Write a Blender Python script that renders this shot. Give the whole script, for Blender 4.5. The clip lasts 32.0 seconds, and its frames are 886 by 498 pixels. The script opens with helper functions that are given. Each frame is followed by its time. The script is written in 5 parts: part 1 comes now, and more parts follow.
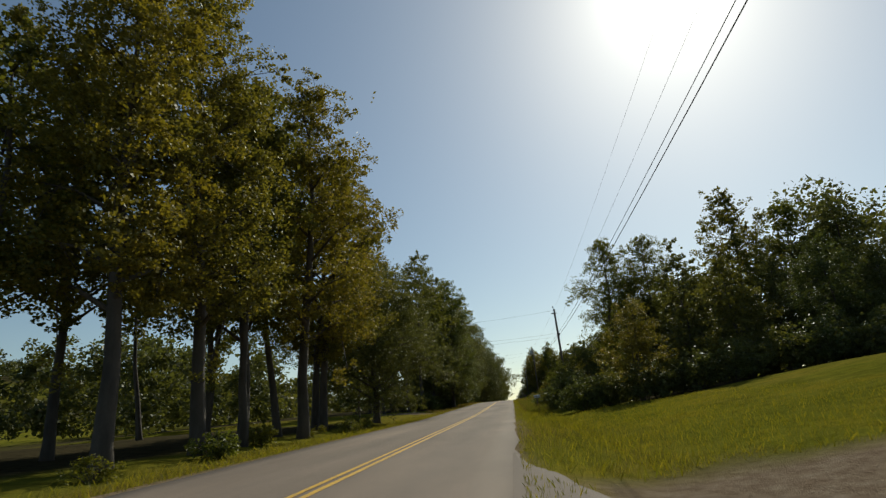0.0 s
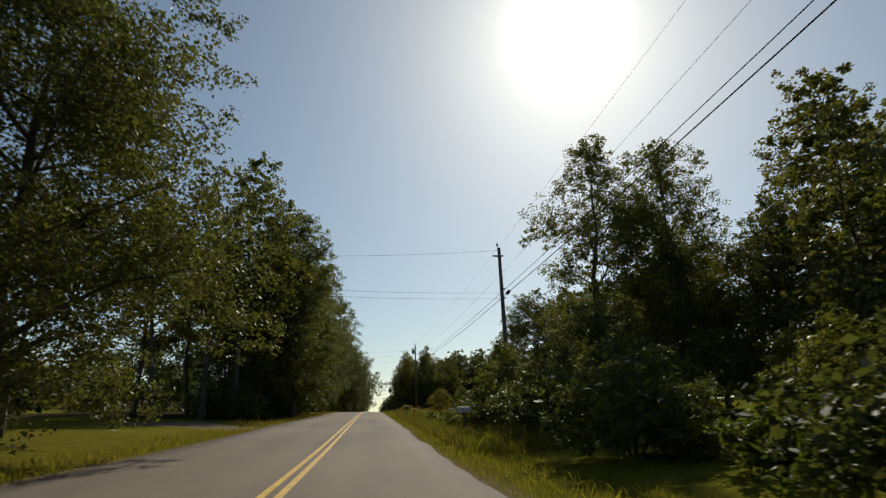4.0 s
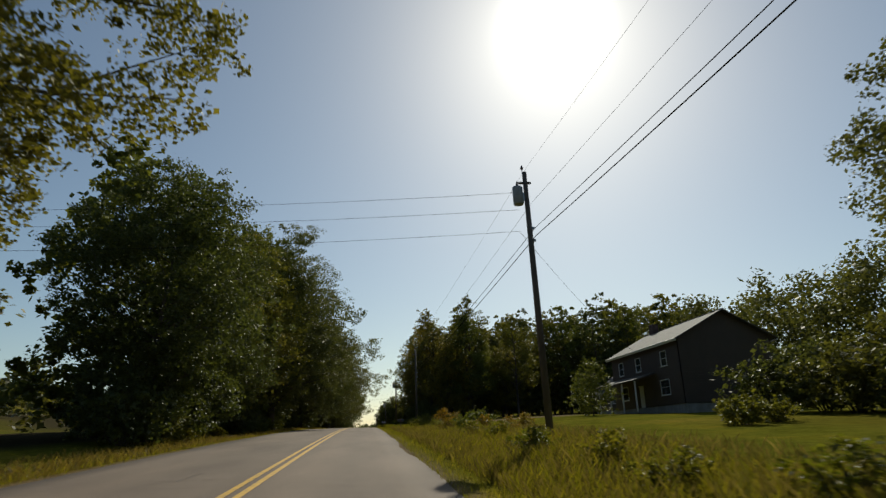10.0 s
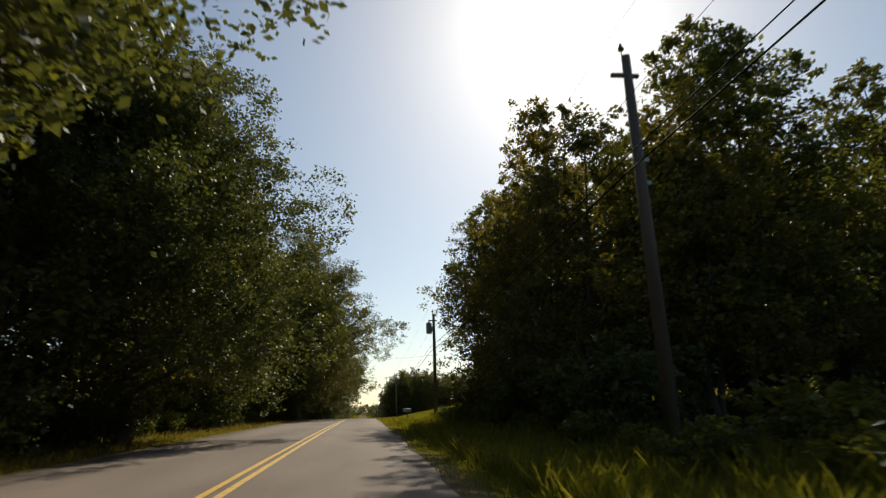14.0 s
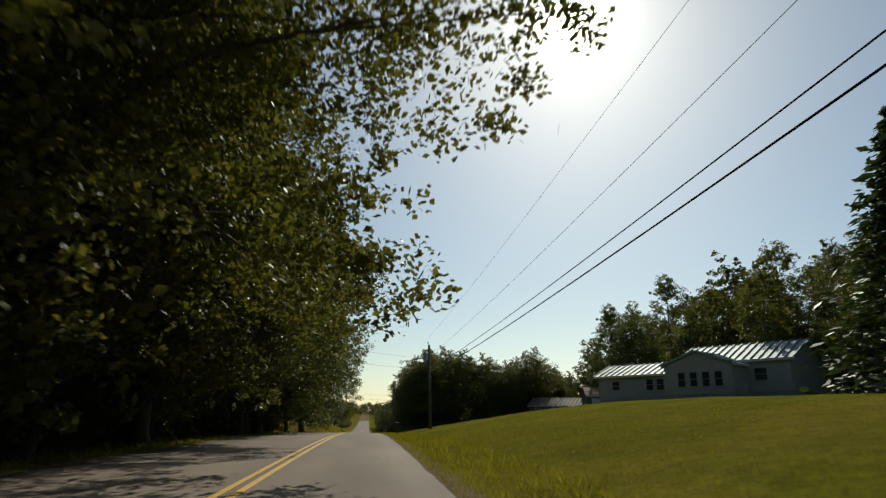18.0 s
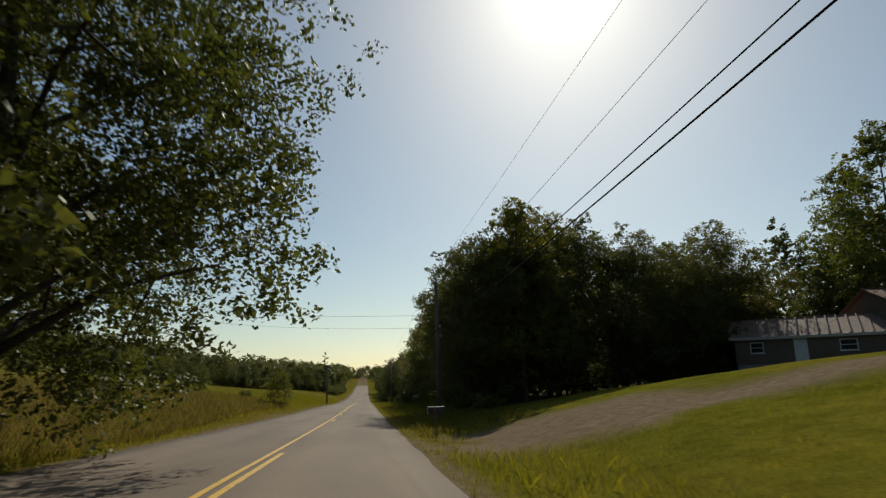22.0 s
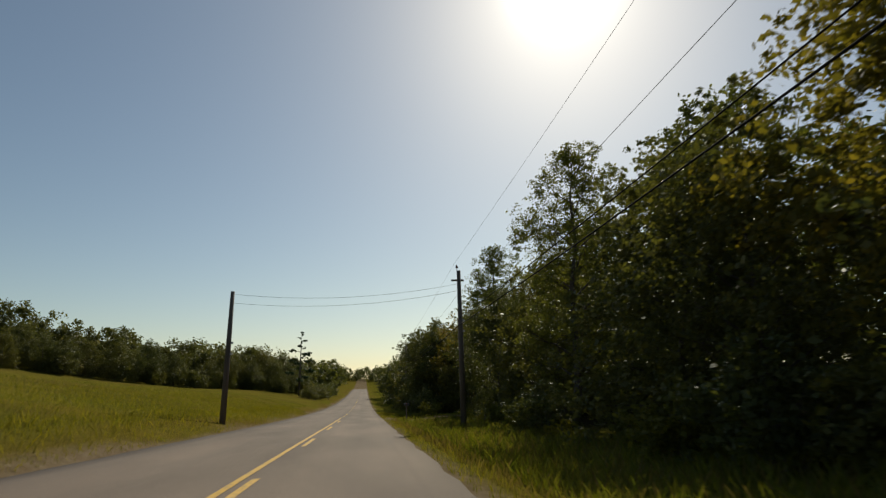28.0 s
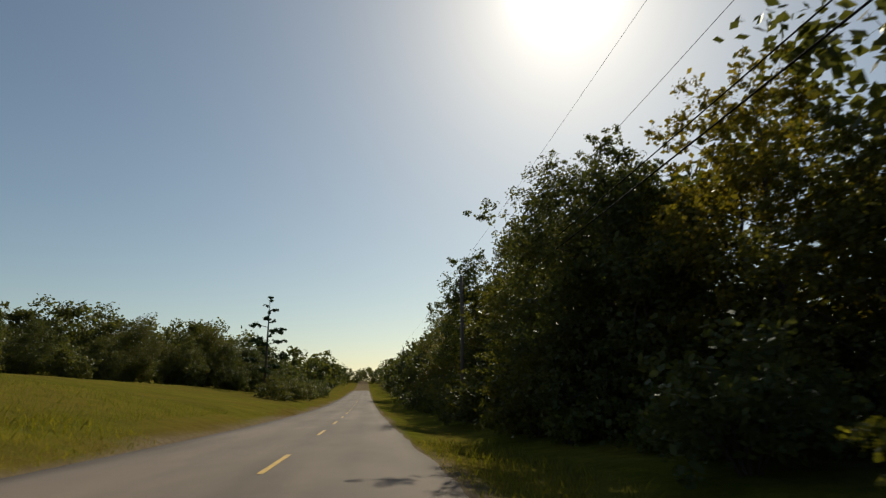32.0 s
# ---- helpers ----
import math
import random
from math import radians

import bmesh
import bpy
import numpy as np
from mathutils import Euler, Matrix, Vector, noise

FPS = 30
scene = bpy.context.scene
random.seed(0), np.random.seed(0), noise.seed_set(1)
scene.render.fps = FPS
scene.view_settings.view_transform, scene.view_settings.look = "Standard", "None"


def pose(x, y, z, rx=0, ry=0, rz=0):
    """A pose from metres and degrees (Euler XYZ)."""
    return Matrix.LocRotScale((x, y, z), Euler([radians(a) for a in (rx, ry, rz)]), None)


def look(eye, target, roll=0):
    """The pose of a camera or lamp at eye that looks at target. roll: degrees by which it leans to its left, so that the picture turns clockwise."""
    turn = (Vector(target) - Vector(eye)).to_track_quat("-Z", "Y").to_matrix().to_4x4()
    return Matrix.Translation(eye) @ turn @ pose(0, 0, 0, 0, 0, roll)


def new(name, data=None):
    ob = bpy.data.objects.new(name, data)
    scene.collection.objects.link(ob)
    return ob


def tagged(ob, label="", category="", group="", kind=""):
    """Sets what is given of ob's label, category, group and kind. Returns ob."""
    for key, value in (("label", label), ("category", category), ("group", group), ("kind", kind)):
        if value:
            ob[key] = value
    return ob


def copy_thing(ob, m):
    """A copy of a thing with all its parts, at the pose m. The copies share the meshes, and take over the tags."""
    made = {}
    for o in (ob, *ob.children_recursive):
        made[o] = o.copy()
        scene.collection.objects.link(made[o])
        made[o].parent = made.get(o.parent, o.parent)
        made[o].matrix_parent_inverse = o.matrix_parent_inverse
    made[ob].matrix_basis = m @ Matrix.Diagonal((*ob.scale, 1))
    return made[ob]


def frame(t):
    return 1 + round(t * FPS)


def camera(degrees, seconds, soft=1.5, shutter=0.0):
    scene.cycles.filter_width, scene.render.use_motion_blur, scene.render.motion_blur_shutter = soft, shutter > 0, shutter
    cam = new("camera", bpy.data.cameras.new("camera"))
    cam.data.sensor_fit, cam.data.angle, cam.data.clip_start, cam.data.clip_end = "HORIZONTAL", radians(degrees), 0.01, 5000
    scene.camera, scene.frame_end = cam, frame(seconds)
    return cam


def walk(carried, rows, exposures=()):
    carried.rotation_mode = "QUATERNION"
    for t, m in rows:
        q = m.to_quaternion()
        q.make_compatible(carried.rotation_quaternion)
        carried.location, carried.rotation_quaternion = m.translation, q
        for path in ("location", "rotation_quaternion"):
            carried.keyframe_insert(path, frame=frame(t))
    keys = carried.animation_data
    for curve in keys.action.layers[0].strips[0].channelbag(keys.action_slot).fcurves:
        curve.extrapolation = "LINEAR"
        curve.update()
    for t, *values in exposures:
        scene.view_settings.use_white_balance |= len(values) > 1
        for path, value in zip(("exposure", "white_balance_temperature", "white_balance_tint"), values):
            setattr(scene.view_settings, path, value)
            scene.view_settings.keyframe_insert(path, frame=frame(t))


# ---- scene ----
# ---- the drive ----
cam = camera(73.4, 32.0, 1.3, 0.18)
PATH = [
    (0.0, 3.46, 0.00, 1.220, 106.71, 4.21, 6.71),
    (0.5, 2.99, 3.59, 1.354, 107.36, 3.53, 5.19),
    (1.0, 2.57, 7.62, 1.504, 107.31, 2.45, 3.05),
    (1.5, 2.16, 12.26, 1.677, 107.20, 1.62, 0.51),
    (2.0, 1.76, 17.30, 1.863, 107.15, 0.96, -2.07),
    (2.5, 1.49, 22.42, 2.052, 107.13, 0.57, -4.19),
    (3.0, 1.38, 27.58, 2.242, 107.13, 0.36, -5.68),
    (3.5, 1.36, 33.08, 2.444, 107.11, 0.17, -6.40),
    (4.0, 1.41, 38.95, 2.658, 107.22, 0.37, -6.71),
    (4.5, 1.44, 44.94, 2.877, 107.37, 0.42, -6.97),
    (5.0, 1.47, 51.08, 3.105, 107.60, 0.33, -7.20),
    (5.5, 1.48, 57.40, 3.362, 107.89, 0.09, -7.34),
    (6.0, 1.55, 63.96, 3.655, 107.96, 0.20, -7.47),
    (6.5, 1.60, 70.82, 3.981, 108.17, 0.17, -7.37),
    (7.0, 1.66, 78.10, 4.326, 108.25, 0.46, -7.42),
    (7.5, 1.73, 85.84, 4.691, 108.03, 0.88, -7.51),
    (8.0, 1.81, 93.92, 5.069, 108.10, 1.28, -7.44),
    (8.5, 1.91, 102.14, 5.450, 108.19, 1.46, -7.34),
    (9.0, 2.04, 110.52, 5.836, 108.12, 1.53, -7.33),
    (9.5, 2.05, 118.97, 6.218, 108.12, 1.50, -7.23),
    (10.0, 2.04, 127.41, 6.591, 107.63, 1.43, -7.16),
    (10.5, 2.06, 135.88, 6.956, 107.17, 1.42, -6.99),
    (11.0, 2.09, 144.41, 7.314, 107.05, 0.73, -7.02),
    (11.5, 2.08, 153.04, 7.662, 107.14, 0.71, -6.89),
    (12.0, 2.06, 161.92, 7.996, 107.03, 0.61, -6.57),
    (12.5, 2.04, 170.78, 8.304, 106.96, 0.50, -6.44),
    (13.0, 2.06, 179.42, 8.581, 106.57, 0.66, -6.66),
    (13.5, 2.08, 187.12, 8.808, 106.30, 0.81, -6.84),
    (14.0, 2.12, 194.58, 9.012, 105.86, 1.16, -7.19),
    (14.5, 2.12, 201.99, 9.198, 105.88, 1.15, -7.40),
    (15.0, 2.15, 209.59, 9.371, 105.69, 1.17, -7.60),
    (15.5, 2.14, 217.39, 9.531, 105.78, 0.97, -7.60),
    (16.0, 2.10, 225.36, 9.681, 105.86, 0.69, -7.45),
    (16.5, 2.07, 233.49, 9.824, 105.94, 0.34, -7.32),
    (17.0, 2.05, 241.83, 9.962, 106.06, -0.15, -7.19),
    (17.5, 2.03, 250.71, 10.098, 106.25, -0.85, -7.05),
    (18.0, 2.02, 259.74, 10.216, 105.96, -0.82, -6.99),
    (18.5, 2.02, 268.90, 10.303, 105.45, -0.53, -7.16),
    (19.0, 2.07, 278.18, 10.360, 104.93, -0.20, -7.18),
    (19.5, 2.13, 287.33, 10.374, 104.80, 0.43, -7.22),
    (20.0, 2.19, 296.31, 10.341, 104.38, 1.01, -7.31),
    (20.5, 2.23, 305.05, 10.264, 103.96, 0.97, -7.31),
    (21.0, 2.28, 313.46, 10.148, 103.37, 0.89, -7.28),
    (21.5, 2.18, 321.57, 10.001, 103.09, 1.00, -7.20),
    (22.0, 2.11, 329.40, 9.832, 102.53, 1.12, -7.24),
    (22.5, 2.05, 336.90, 9.645, 102.43, 1.52, -7.15),
    (23.0, 1.97, 344.12, 9.441, 101.96, 1.73, -7.18),
    (23.5, 1.95, 351.21, 9.237, 101.80, 1.76, -7.30),
    (24.0, 1.94, 358.32, 9.042, 102.14, 1.59, -7.65),
    (24.5, 1.95, 365.43, 8.857, 102.36, 1.16, -7.67),
    (25.0, 1.94, 372.78, 8.678, 102.63, 0.89, -7.59),
    (25.5, 1.95, 380.61, 8.500, 102.86, 0.65, -7.51),
    (26.0, 1.97, 388.70, 8.329, 103.07, 0.40, -7.44),
    (26.5, 2.00, 397.23, 8.164, 103.30, 0.10, -7.37),
    (27.0, 1.93, 405.77, 8.001, 103.61, 0.18, -7.19),
    (27.5, 1.90, 413.70, 7.840, 103.46, 0.34, -7.28),
    (28.0, 1.90, 421.21, 7.680, 103.15, 0.58, -7.35),
    (28.5, 1.96, 428.46, 7.518, 103.22, 1.24, -7.50),
    (29.0, 1.95, 435.57, 7.352, 103.13, 1.11, -7.40),
    (29.5, 1.98, 442.57, 7.181, 103.12, 1.28, -7.36),
    (30.0, 1.97, 449.62, 7.003, 103.22, 1.20, -7.32),
    (30.5, 1.96, 456.71, 6.824, 103.31, 1.06, -7.29),
    (31.0, 1.97, 463.75, 6.655, 103.24, 0.76, -7.24),
    (31.5, 1.91, 470.85, 6.493, 103.46, 0.32, -7.11),
    (32.0, 1.91, 477.97, 6.339, 103.55, 0.39, -7.17),
]
walk(cam, [(t, pose(x, y, z, rx, ry, rz)) for t, x, y, z, rx, ry, rz in PATH], [(0.0, 0.28, 6850, 0.0), (5.0, 0.22, 6950, 1.5), (12.5, 0.20, 6950, 2.0), (14.0, 0.58, 7150, 6.0), (15.5, 0.62, 7200, 7.0), (18.0, 0.22, 6800, -1.0), (20.0, 0.18, 6800, -1.0), (24.0, 0.18, 7300, 4.0), (32.0, 0.16, 7250, 3.0)])

# ---- world, sun, exposure ----
SUN_AZ, SUN_EL = 20.7, 36.8          # degrees to the right of the road's direction, degrees up
world = bpy.data.worlds.new("sky")
scene.world = world
world.use_nodes = True
wt = world.node_tree
wt.nodes.clear()
w_out = wt.nodes.new("ShaderNodeOutputWorld")
w_bg = wt.nodes.new("ShaderNodeBackground")
w_sky = wt.nodes.new("ShaderNodeTexSky")
w_sky.sky_type = 'NISHITA'
w_sky.sun_disc = False
w_sky.sun_elevation = radians(SUN_EL)
w_sky.sun_rotation = radians(SUN_AZ)
w_sky.air_density, w_sky.dust_density, w_sky.ozone_density = 1.0, 0.62, 1.6
w_bg.inputs[1].default_value = 0.067
wt.links.new(w_sky.outputs[0], w_bg.inputs[0])
# glow added to the sky: the sun's blown-out glare, and aureole lobes round it
w_co = wt.nodes.new("ShaderNodeTexCoord")
w_dot = wt.nodes.new("ShaderNodeVectorMath")
w_dot.operation = 'DOT_PRODUCT'
w_dot.inputs[1].default_value = (math.sin(radians(SUN_AZ)) * math.cos(radians(SUN_EL)), math.cos(radians(SUN_AZ)) * math.cos(radians(SUN_EL)), math.sin(radians(SUN_EL)))
wt.links.new(w_co.outputs["Generated"], w_dot.inputs[0])
w_top = wt.nodes.new("ShaderNodeMath")
w_top.operation = 'MAXIMUM'
w_top.inputs[1].default_value = 0.0
wt.links.new(w_dot.outputs["Value"], w_top.inputs[0])
last = w_bg.outputs[0]
for sharp, strength in ((1100.0, 6.0), (260.0, 0.25), (70.0, 0.10), (7.0, 0.05)):
    w_pow = wt.nodes.new("ShaderNodeMath")
    w_pow.operation = 'POWER'
    w_pow.inputs[1].default_value = sharp
    wt.links.new(w_top.outputs[0], w_pow.inputs[0])
    w_mul = wt.nodes.new("ShaderNodeMath")
    w_mul.operation = 'MULTIPLY'
    w_mul.inputs[1].default_value = strength
    wt.links.new(w_pow.outputs[0], w_mul.inputs[0])
    w_glow = wt.nodes.new("ShaderNodeBackground")
    w_glow.inputs[0].default_value = (0.96, 0.98, 1.0, 1) if sharp > 20 else (0.80, 0.94, 1.0, 1)
    wt.links.new(w_mul.outputs[0], w_glow.inputs[1])
    w_add = wt.nodes.new("ShaderNodeAddShader")
    wt.links.new(last, w_add.inputs[0])
    wt.links.new(w_glow.outputs[0], w_add.inputs[1])
    last = w_add.outputs[0]
wt.links.new(last, w_out.inputs[0])
sun_way = Vector((math.sin(radians(SUN_AZ)) * math.cos(radians(SUN_EL)), math.cos(radians(SUN_AZ)) * math.cos(radians(SUN_EL)), math.sin(radians(SUN_EL))))
sun = new("sun", bpy.data.lights.new("sun", 'SUN'))
sun.data.energy, sun.data.angle, sun.data.color = 3.1, radians(0.53), (1.0, 0.95, 0.86)
sun.matrix_world = look(sun_way * 300, (0, 0, 0))


# ---- the lie of the land ----
def ease(v):
    v = min(1.0, max(0.0, v))
    return v * v * (3 - 2 * v)


def along(knots, y):
    """Straight from knot to knot."""
    if y <= knots[0][0]:
        return knots[0][1]
    for (a, p), (b, q) in zip(knots, knots[1:]):
        if y <= b:
            return p + (q - p) * (y - a) / (b - a)
    return knots[-1][1]


SLOPE = [(-120, 1.42), (0, 2.14), (47, 2.08), (66, 2.74), (111, 2.62), (146, 2.36), (181, 1.73), (218, 1.1), (251, 0.84), (278, 0.25), (314, -0.95), (344, -1.7), (397, -1.06), (450, -1.48), (479, -1.19), (532, -0.41), (612, 0.58), (712, 1.09), (812, 0.68), (912, -0.07)]
STEP = 2.0
Y0, Y1 = -120.0, 1400.0
_z = [0.0]
for _i in range(int((Y1 - Y0) / STEP)):
    _z.append(_z[-1] + STEP * math.tan(radians(along(SLOPE, Y0 + (_i + 0.5) * STEP))))
_base = _z[int((0 - Y0) / STEP)]


def road_z(y):
    f = min(max((y - Y0) / STEP, 0.0), len(_z) - 1.001)
    i = int(f)
    return _z[i] + (_z[i + 1] - _z[i]) * (f - i) - _base


BEND_Y, BEND = 33.0, 0.0


def road_x(y):
    if y >= BEND_Y:
        return 0.0
    if y >= 0:
        return BEND * ((BEND_Y - y) / BEND_Y) ** 2
    return BEND - 2 * BEND / BEND_Y * y


LEFT, RIGHT = -4.9, 3.45        # edges of the asphalt
# how far the land has risen 20 m and 70 m beside the road
RISE_R20 = [(-60, 2.0), (0, 2.4), (30, 2.4), (66, 0.8), (115, 0.3), (170, 0.8), (215, 1.0), (245, 1.3), (258, 2.2), (280, 2.5), (300, 2.8), (322, 3.0), (335, 2.6), (352, 2.9), (385, 1.2), (440, 0.4), (600, 0.5)]
RISE_R70 = [(-60, 4.0), (66, 2.5), (170, 2.5), (255, 4.0), (290, 5.2), (322, 5.0), (335, 4.0), (352, 4.0), (385, 3.0), (600, 2.0)]
RISE_L20 = [(-60, 0.3), (330, 0.3), (356, 1.2), (380, 3.3), (430, 3.6), (490, 3.6), (560, 3.6), (620, 2.6)]
RISE_L70 = [(-60, -1.0), (300, -0.5), (340, 1.0), (380, 6.5), (430, 9.5), (490, 12.0), (560, 12.0), (620, 10.0)]


def land(x, y):
    """The ground's height, road and verges included."""
    u = x - road_x(y)
    z = road_z(y)
    if LEFT <= u <= RIGHT:
        return z - 0.012 * abs(u)
    if u > RIGHT:
        d, r20, r70 = u - RIGHT, along(RISE_R20, y), along(RISE_R70, y)
    else:
        d, r20, r70 = LEFT - u, along(RISE_L20, y), along(RISE_L70, y)
    z -= 0.045
    dip = -0.28 * (1 if u > 0 else 1 - ease((y - 340) / 40)) * ease(d / 2.2) * (1 - ease((d - 2.2) / 4.0))
    if d < 20:
        rise = r20 * ease((d + 1.0) / 23.0) if r20 > 0 else r20 * d / 20
        if u > 0 and y < 75:
            rise *= ease((d + 1.0) / 23.0) ** (0.8 * (1 - ease((y - 50) / 25)))
        if u < 0:
            bank = ease((y - 345) / 30)
            rise = rise * (1 - bank) + r20 * (d / 20) ** 0.75 * bank
    else:
        rise = r20 + (r70 - r20) * ease((d - 20) / 50 * 0.5) * 2 if d < 70 else r70 + (d - 70) * 0.01
    bumps = 0.10 * ease(d / 3) * noise.noise(Vector((x * 0.21, y * 0.21, 0.3))) + 0.35 * ease((d - 8) / 20) * noise.noise(Vector((x * 0.045, y * 0.045, 7.3)))
    return z + dip + rise + bumps


# ---- materials ----
def mat(name):
    m = bpy.data.materials.new(name)
    m.use_nodes = True
    t = m.node_tree
    b = t.nodes["Principled BSDF"]
    return m, t, b


def ramp(t, source, stops):
    r = t.nodes.new("ShaderNodeValToRGB")
    e = r.color_ramp.elements
    while len(e) < len(stops):
        e.new(0.5)
    for k, (p, c) in zip(e, stops):
        k.position, k.color = p, (*c, 1)
    t.links.new(source, r.inputs[0])
    return r.outputs[0]


def noise_tex(t, scale, detail=4.0, rough=0.55, stretch=None):
    n = t.nodes.new("ShaderNodeTexNoise")
    n.inputs["Scale"].default_value, n.inputs["Detail"].default_value, n.inputs["Roughness"].default_value = scale, detail, rough
    g = t.nodes.new("ShaderNodeTexCoord")
    if stretch:
        mp = t.nodes.new("ShaderNodeMapping")
        mp.inputs["Scale"].default_value = stretch
        t.links.new(g.outputs["Object"], mp.inputs[0])
        t.links.new(mp.outputs[0], n.inputs["Vector"])
    else:
        t.links.new(g.outputs["Object"], n.inputs["Vector"])
    return n.outputs["Fac"]


def mix(t, fac, a, b, how='MIX'):
    m = t.nodes.new("ShaderNodeMix")
    m.data_type, m.blend_type = 'RGBA', how
    for sock, v in ((m.inputs[0], fac), (m.inputs[6], a), (m.inputs[7], b)):
        if isinstance(v, (int, float)):
            sock.default_value = v
        elif isinstance(v, tuple):
            sock.default_value = (*v, 1)
        else:
            t.links.new(v, sock)
    return m.outputs[2]


def bump(t, b, height, strength, distance):
    n = t.nodes.new("ShaderNodeBump")
    n.inputs["Strength"].default_value, n.inputs["Distance"].default_value = strength, distance
    t.links.new(height, n.inputs["Height"])
    t.links.new(n.outputs[0], b.inputs["Normal"])


def plain(name, colour, rough=0.7, metal=0.0, vary=0.25, scale=3.0, relief=0.0, stretch=None):
    """A surface with a worn, uneven colour at two scales."""
    m, t, b = mat(name)
    dark = tuple(c * (1 - vary) for c in colour)
    light = tuple(min(1, c * (1 + vary)) for c in colour)
    big = ramp(t, noise_tex(t, scale, 3, 0.5, stretch), [(0.3, dark), (0.7, light)])
    fine = ramp(t, noise_tex(t, scale * 14, 3, 0.6, stretch), [(0.3, (0.8, 0.8, 0.8)), (0.7, (1, 1, 1))])
    t.links.new(mix(t, 1.0, big, fine, 'MULTIPLY'), b.inputs["Base Color"])
    b.inputs["Roughness"].default_value, b.inputs["Metallic"].default_value = rough, metal
    if relief:
        bump(t, b, noise_tex(t, scale * 8, 4, 0.6, stretch), 0.6, relief)
    return m


def leaf_material(name, low, high, through_colour, share=0.45):
    """Leaves: matt with a little gloss, and light shining through them."""
    m, t, b = mat(name)
    g = t.nodes.new("ShaderNodeNewGeometry")
    o = t.nodes.new("ShaderNodeObjectInfo")
    c = ramp(t, g.outputs["Random Per Island"], [(0.0, low), (0.75, tuple((p + q) / 2 for p, q in zip(low, high))), (1.0, high)])
    tone = ramp(t, o.outputs["Random"], [(0.0, (0.75, 0.85, 0.8)), (0.5, (1, 1, 1)), (1.0, (1.2, 1.08, 0.8))])
    c = mix(t, 1.0, c, tone, 'MULTIPLY')
    t.links.new(c, b.inputs["Base Color"])
    b.inputs["Roughness"].default_value = 0.55
    b.inputs["Specular IOR Level"].default_value = 0.25
    tr = t.nodes.new("ShaderNodeBsdfTranslucent")
    t.links.new(mix(t, 1.0, c, through_colour, 'MULTIPLY'), tr.inputs[0])
    mx = t.nodes.new("ShaderNodeMixShader")
    mx.inputs[0].default_value = share
    t.links.new(b.outputs[0], mx.inputs[1])
    t.links.new(tr.outputs[0], mx.inputs[2])
    t.links.new(mx.outputs[0], t.nodes["Material Output"].inputs[0])
    return m


LEAF = leaf_material("broad_leaves", (0.074, 0.088, 0.022), (0.160, 0.165, 0.042), (1.75, 1.6, 0.65), 0.40)
LEAF_WARM = leaf_material("yellowish_leaves", (0.088, 0.090, 0.024), (0.190, 0.170, 0.046), (1.8, 1.6, 0.6), 0.42)
LEAF_DARK = leaf_material("dark_leaves", (0.060, 0.070, 0.025), (0.130, 0.132, 0.044), (1.65, 1.55, 0.7), 0.36)
LEAF_GOLD = leaf_material("golden_weeds", (0.120, 0.095, 0.020), (0.280, 0.190, 0.035), (1.7, 1.5, 0.5), 0.40)
NEEDLE = leaf_material("needles", (0.020, 0.036, 0.014), (0.05, 0.075, 0.028), (1.4, 1.5, 0.9), 0.25)
BLADE = leaf_material("grass_blades", (0.086, 0.096, 0.018), (0.200, 0.178, 0.042), (1.75, 1.65, 0.55), 0.48)
BLADE_DRY = leaf_material("dry_grass_blades", (0.10, 0.080, 0.026), (0.20, 0.155, 0.055), (1.5, 1.4, 0.8), 0.45)
BARK = plain("bark", (0.075, 0.060, 0.048), 0.9, 0, 0.4, 2.0, 0.03, (1, 1, 0.25))
POLE_WOOD = plain("weathered_pole_wood", (0.13, 0.105, 0.085), 0.85, 0, 0.3, 3.0, 0.01, (1, 1, 0.12))
GALV = plain("galvanised_steel", (0.35, 0.36, 0.37), 0.45, 0.8, 0.2, 6.0)
CAN = plain("grey_transformer_paint", (0.30, 0.32, 0.33), 0.5, 0.0, 0.15, 4.0)
CABLE = plain("black_cable", (0.02, 0.02, 0.022), 0.95, 0, 0.2, 8.0)
CABLE.node_tree.nodes["Principled BSDF"].inputs["Specular IOR Level"].default_value = 0.05
CERAMIC = plain("brown_porcelain", (0.12, 0.06, 0.04), 0.25, 0, 0.1, 8.0)


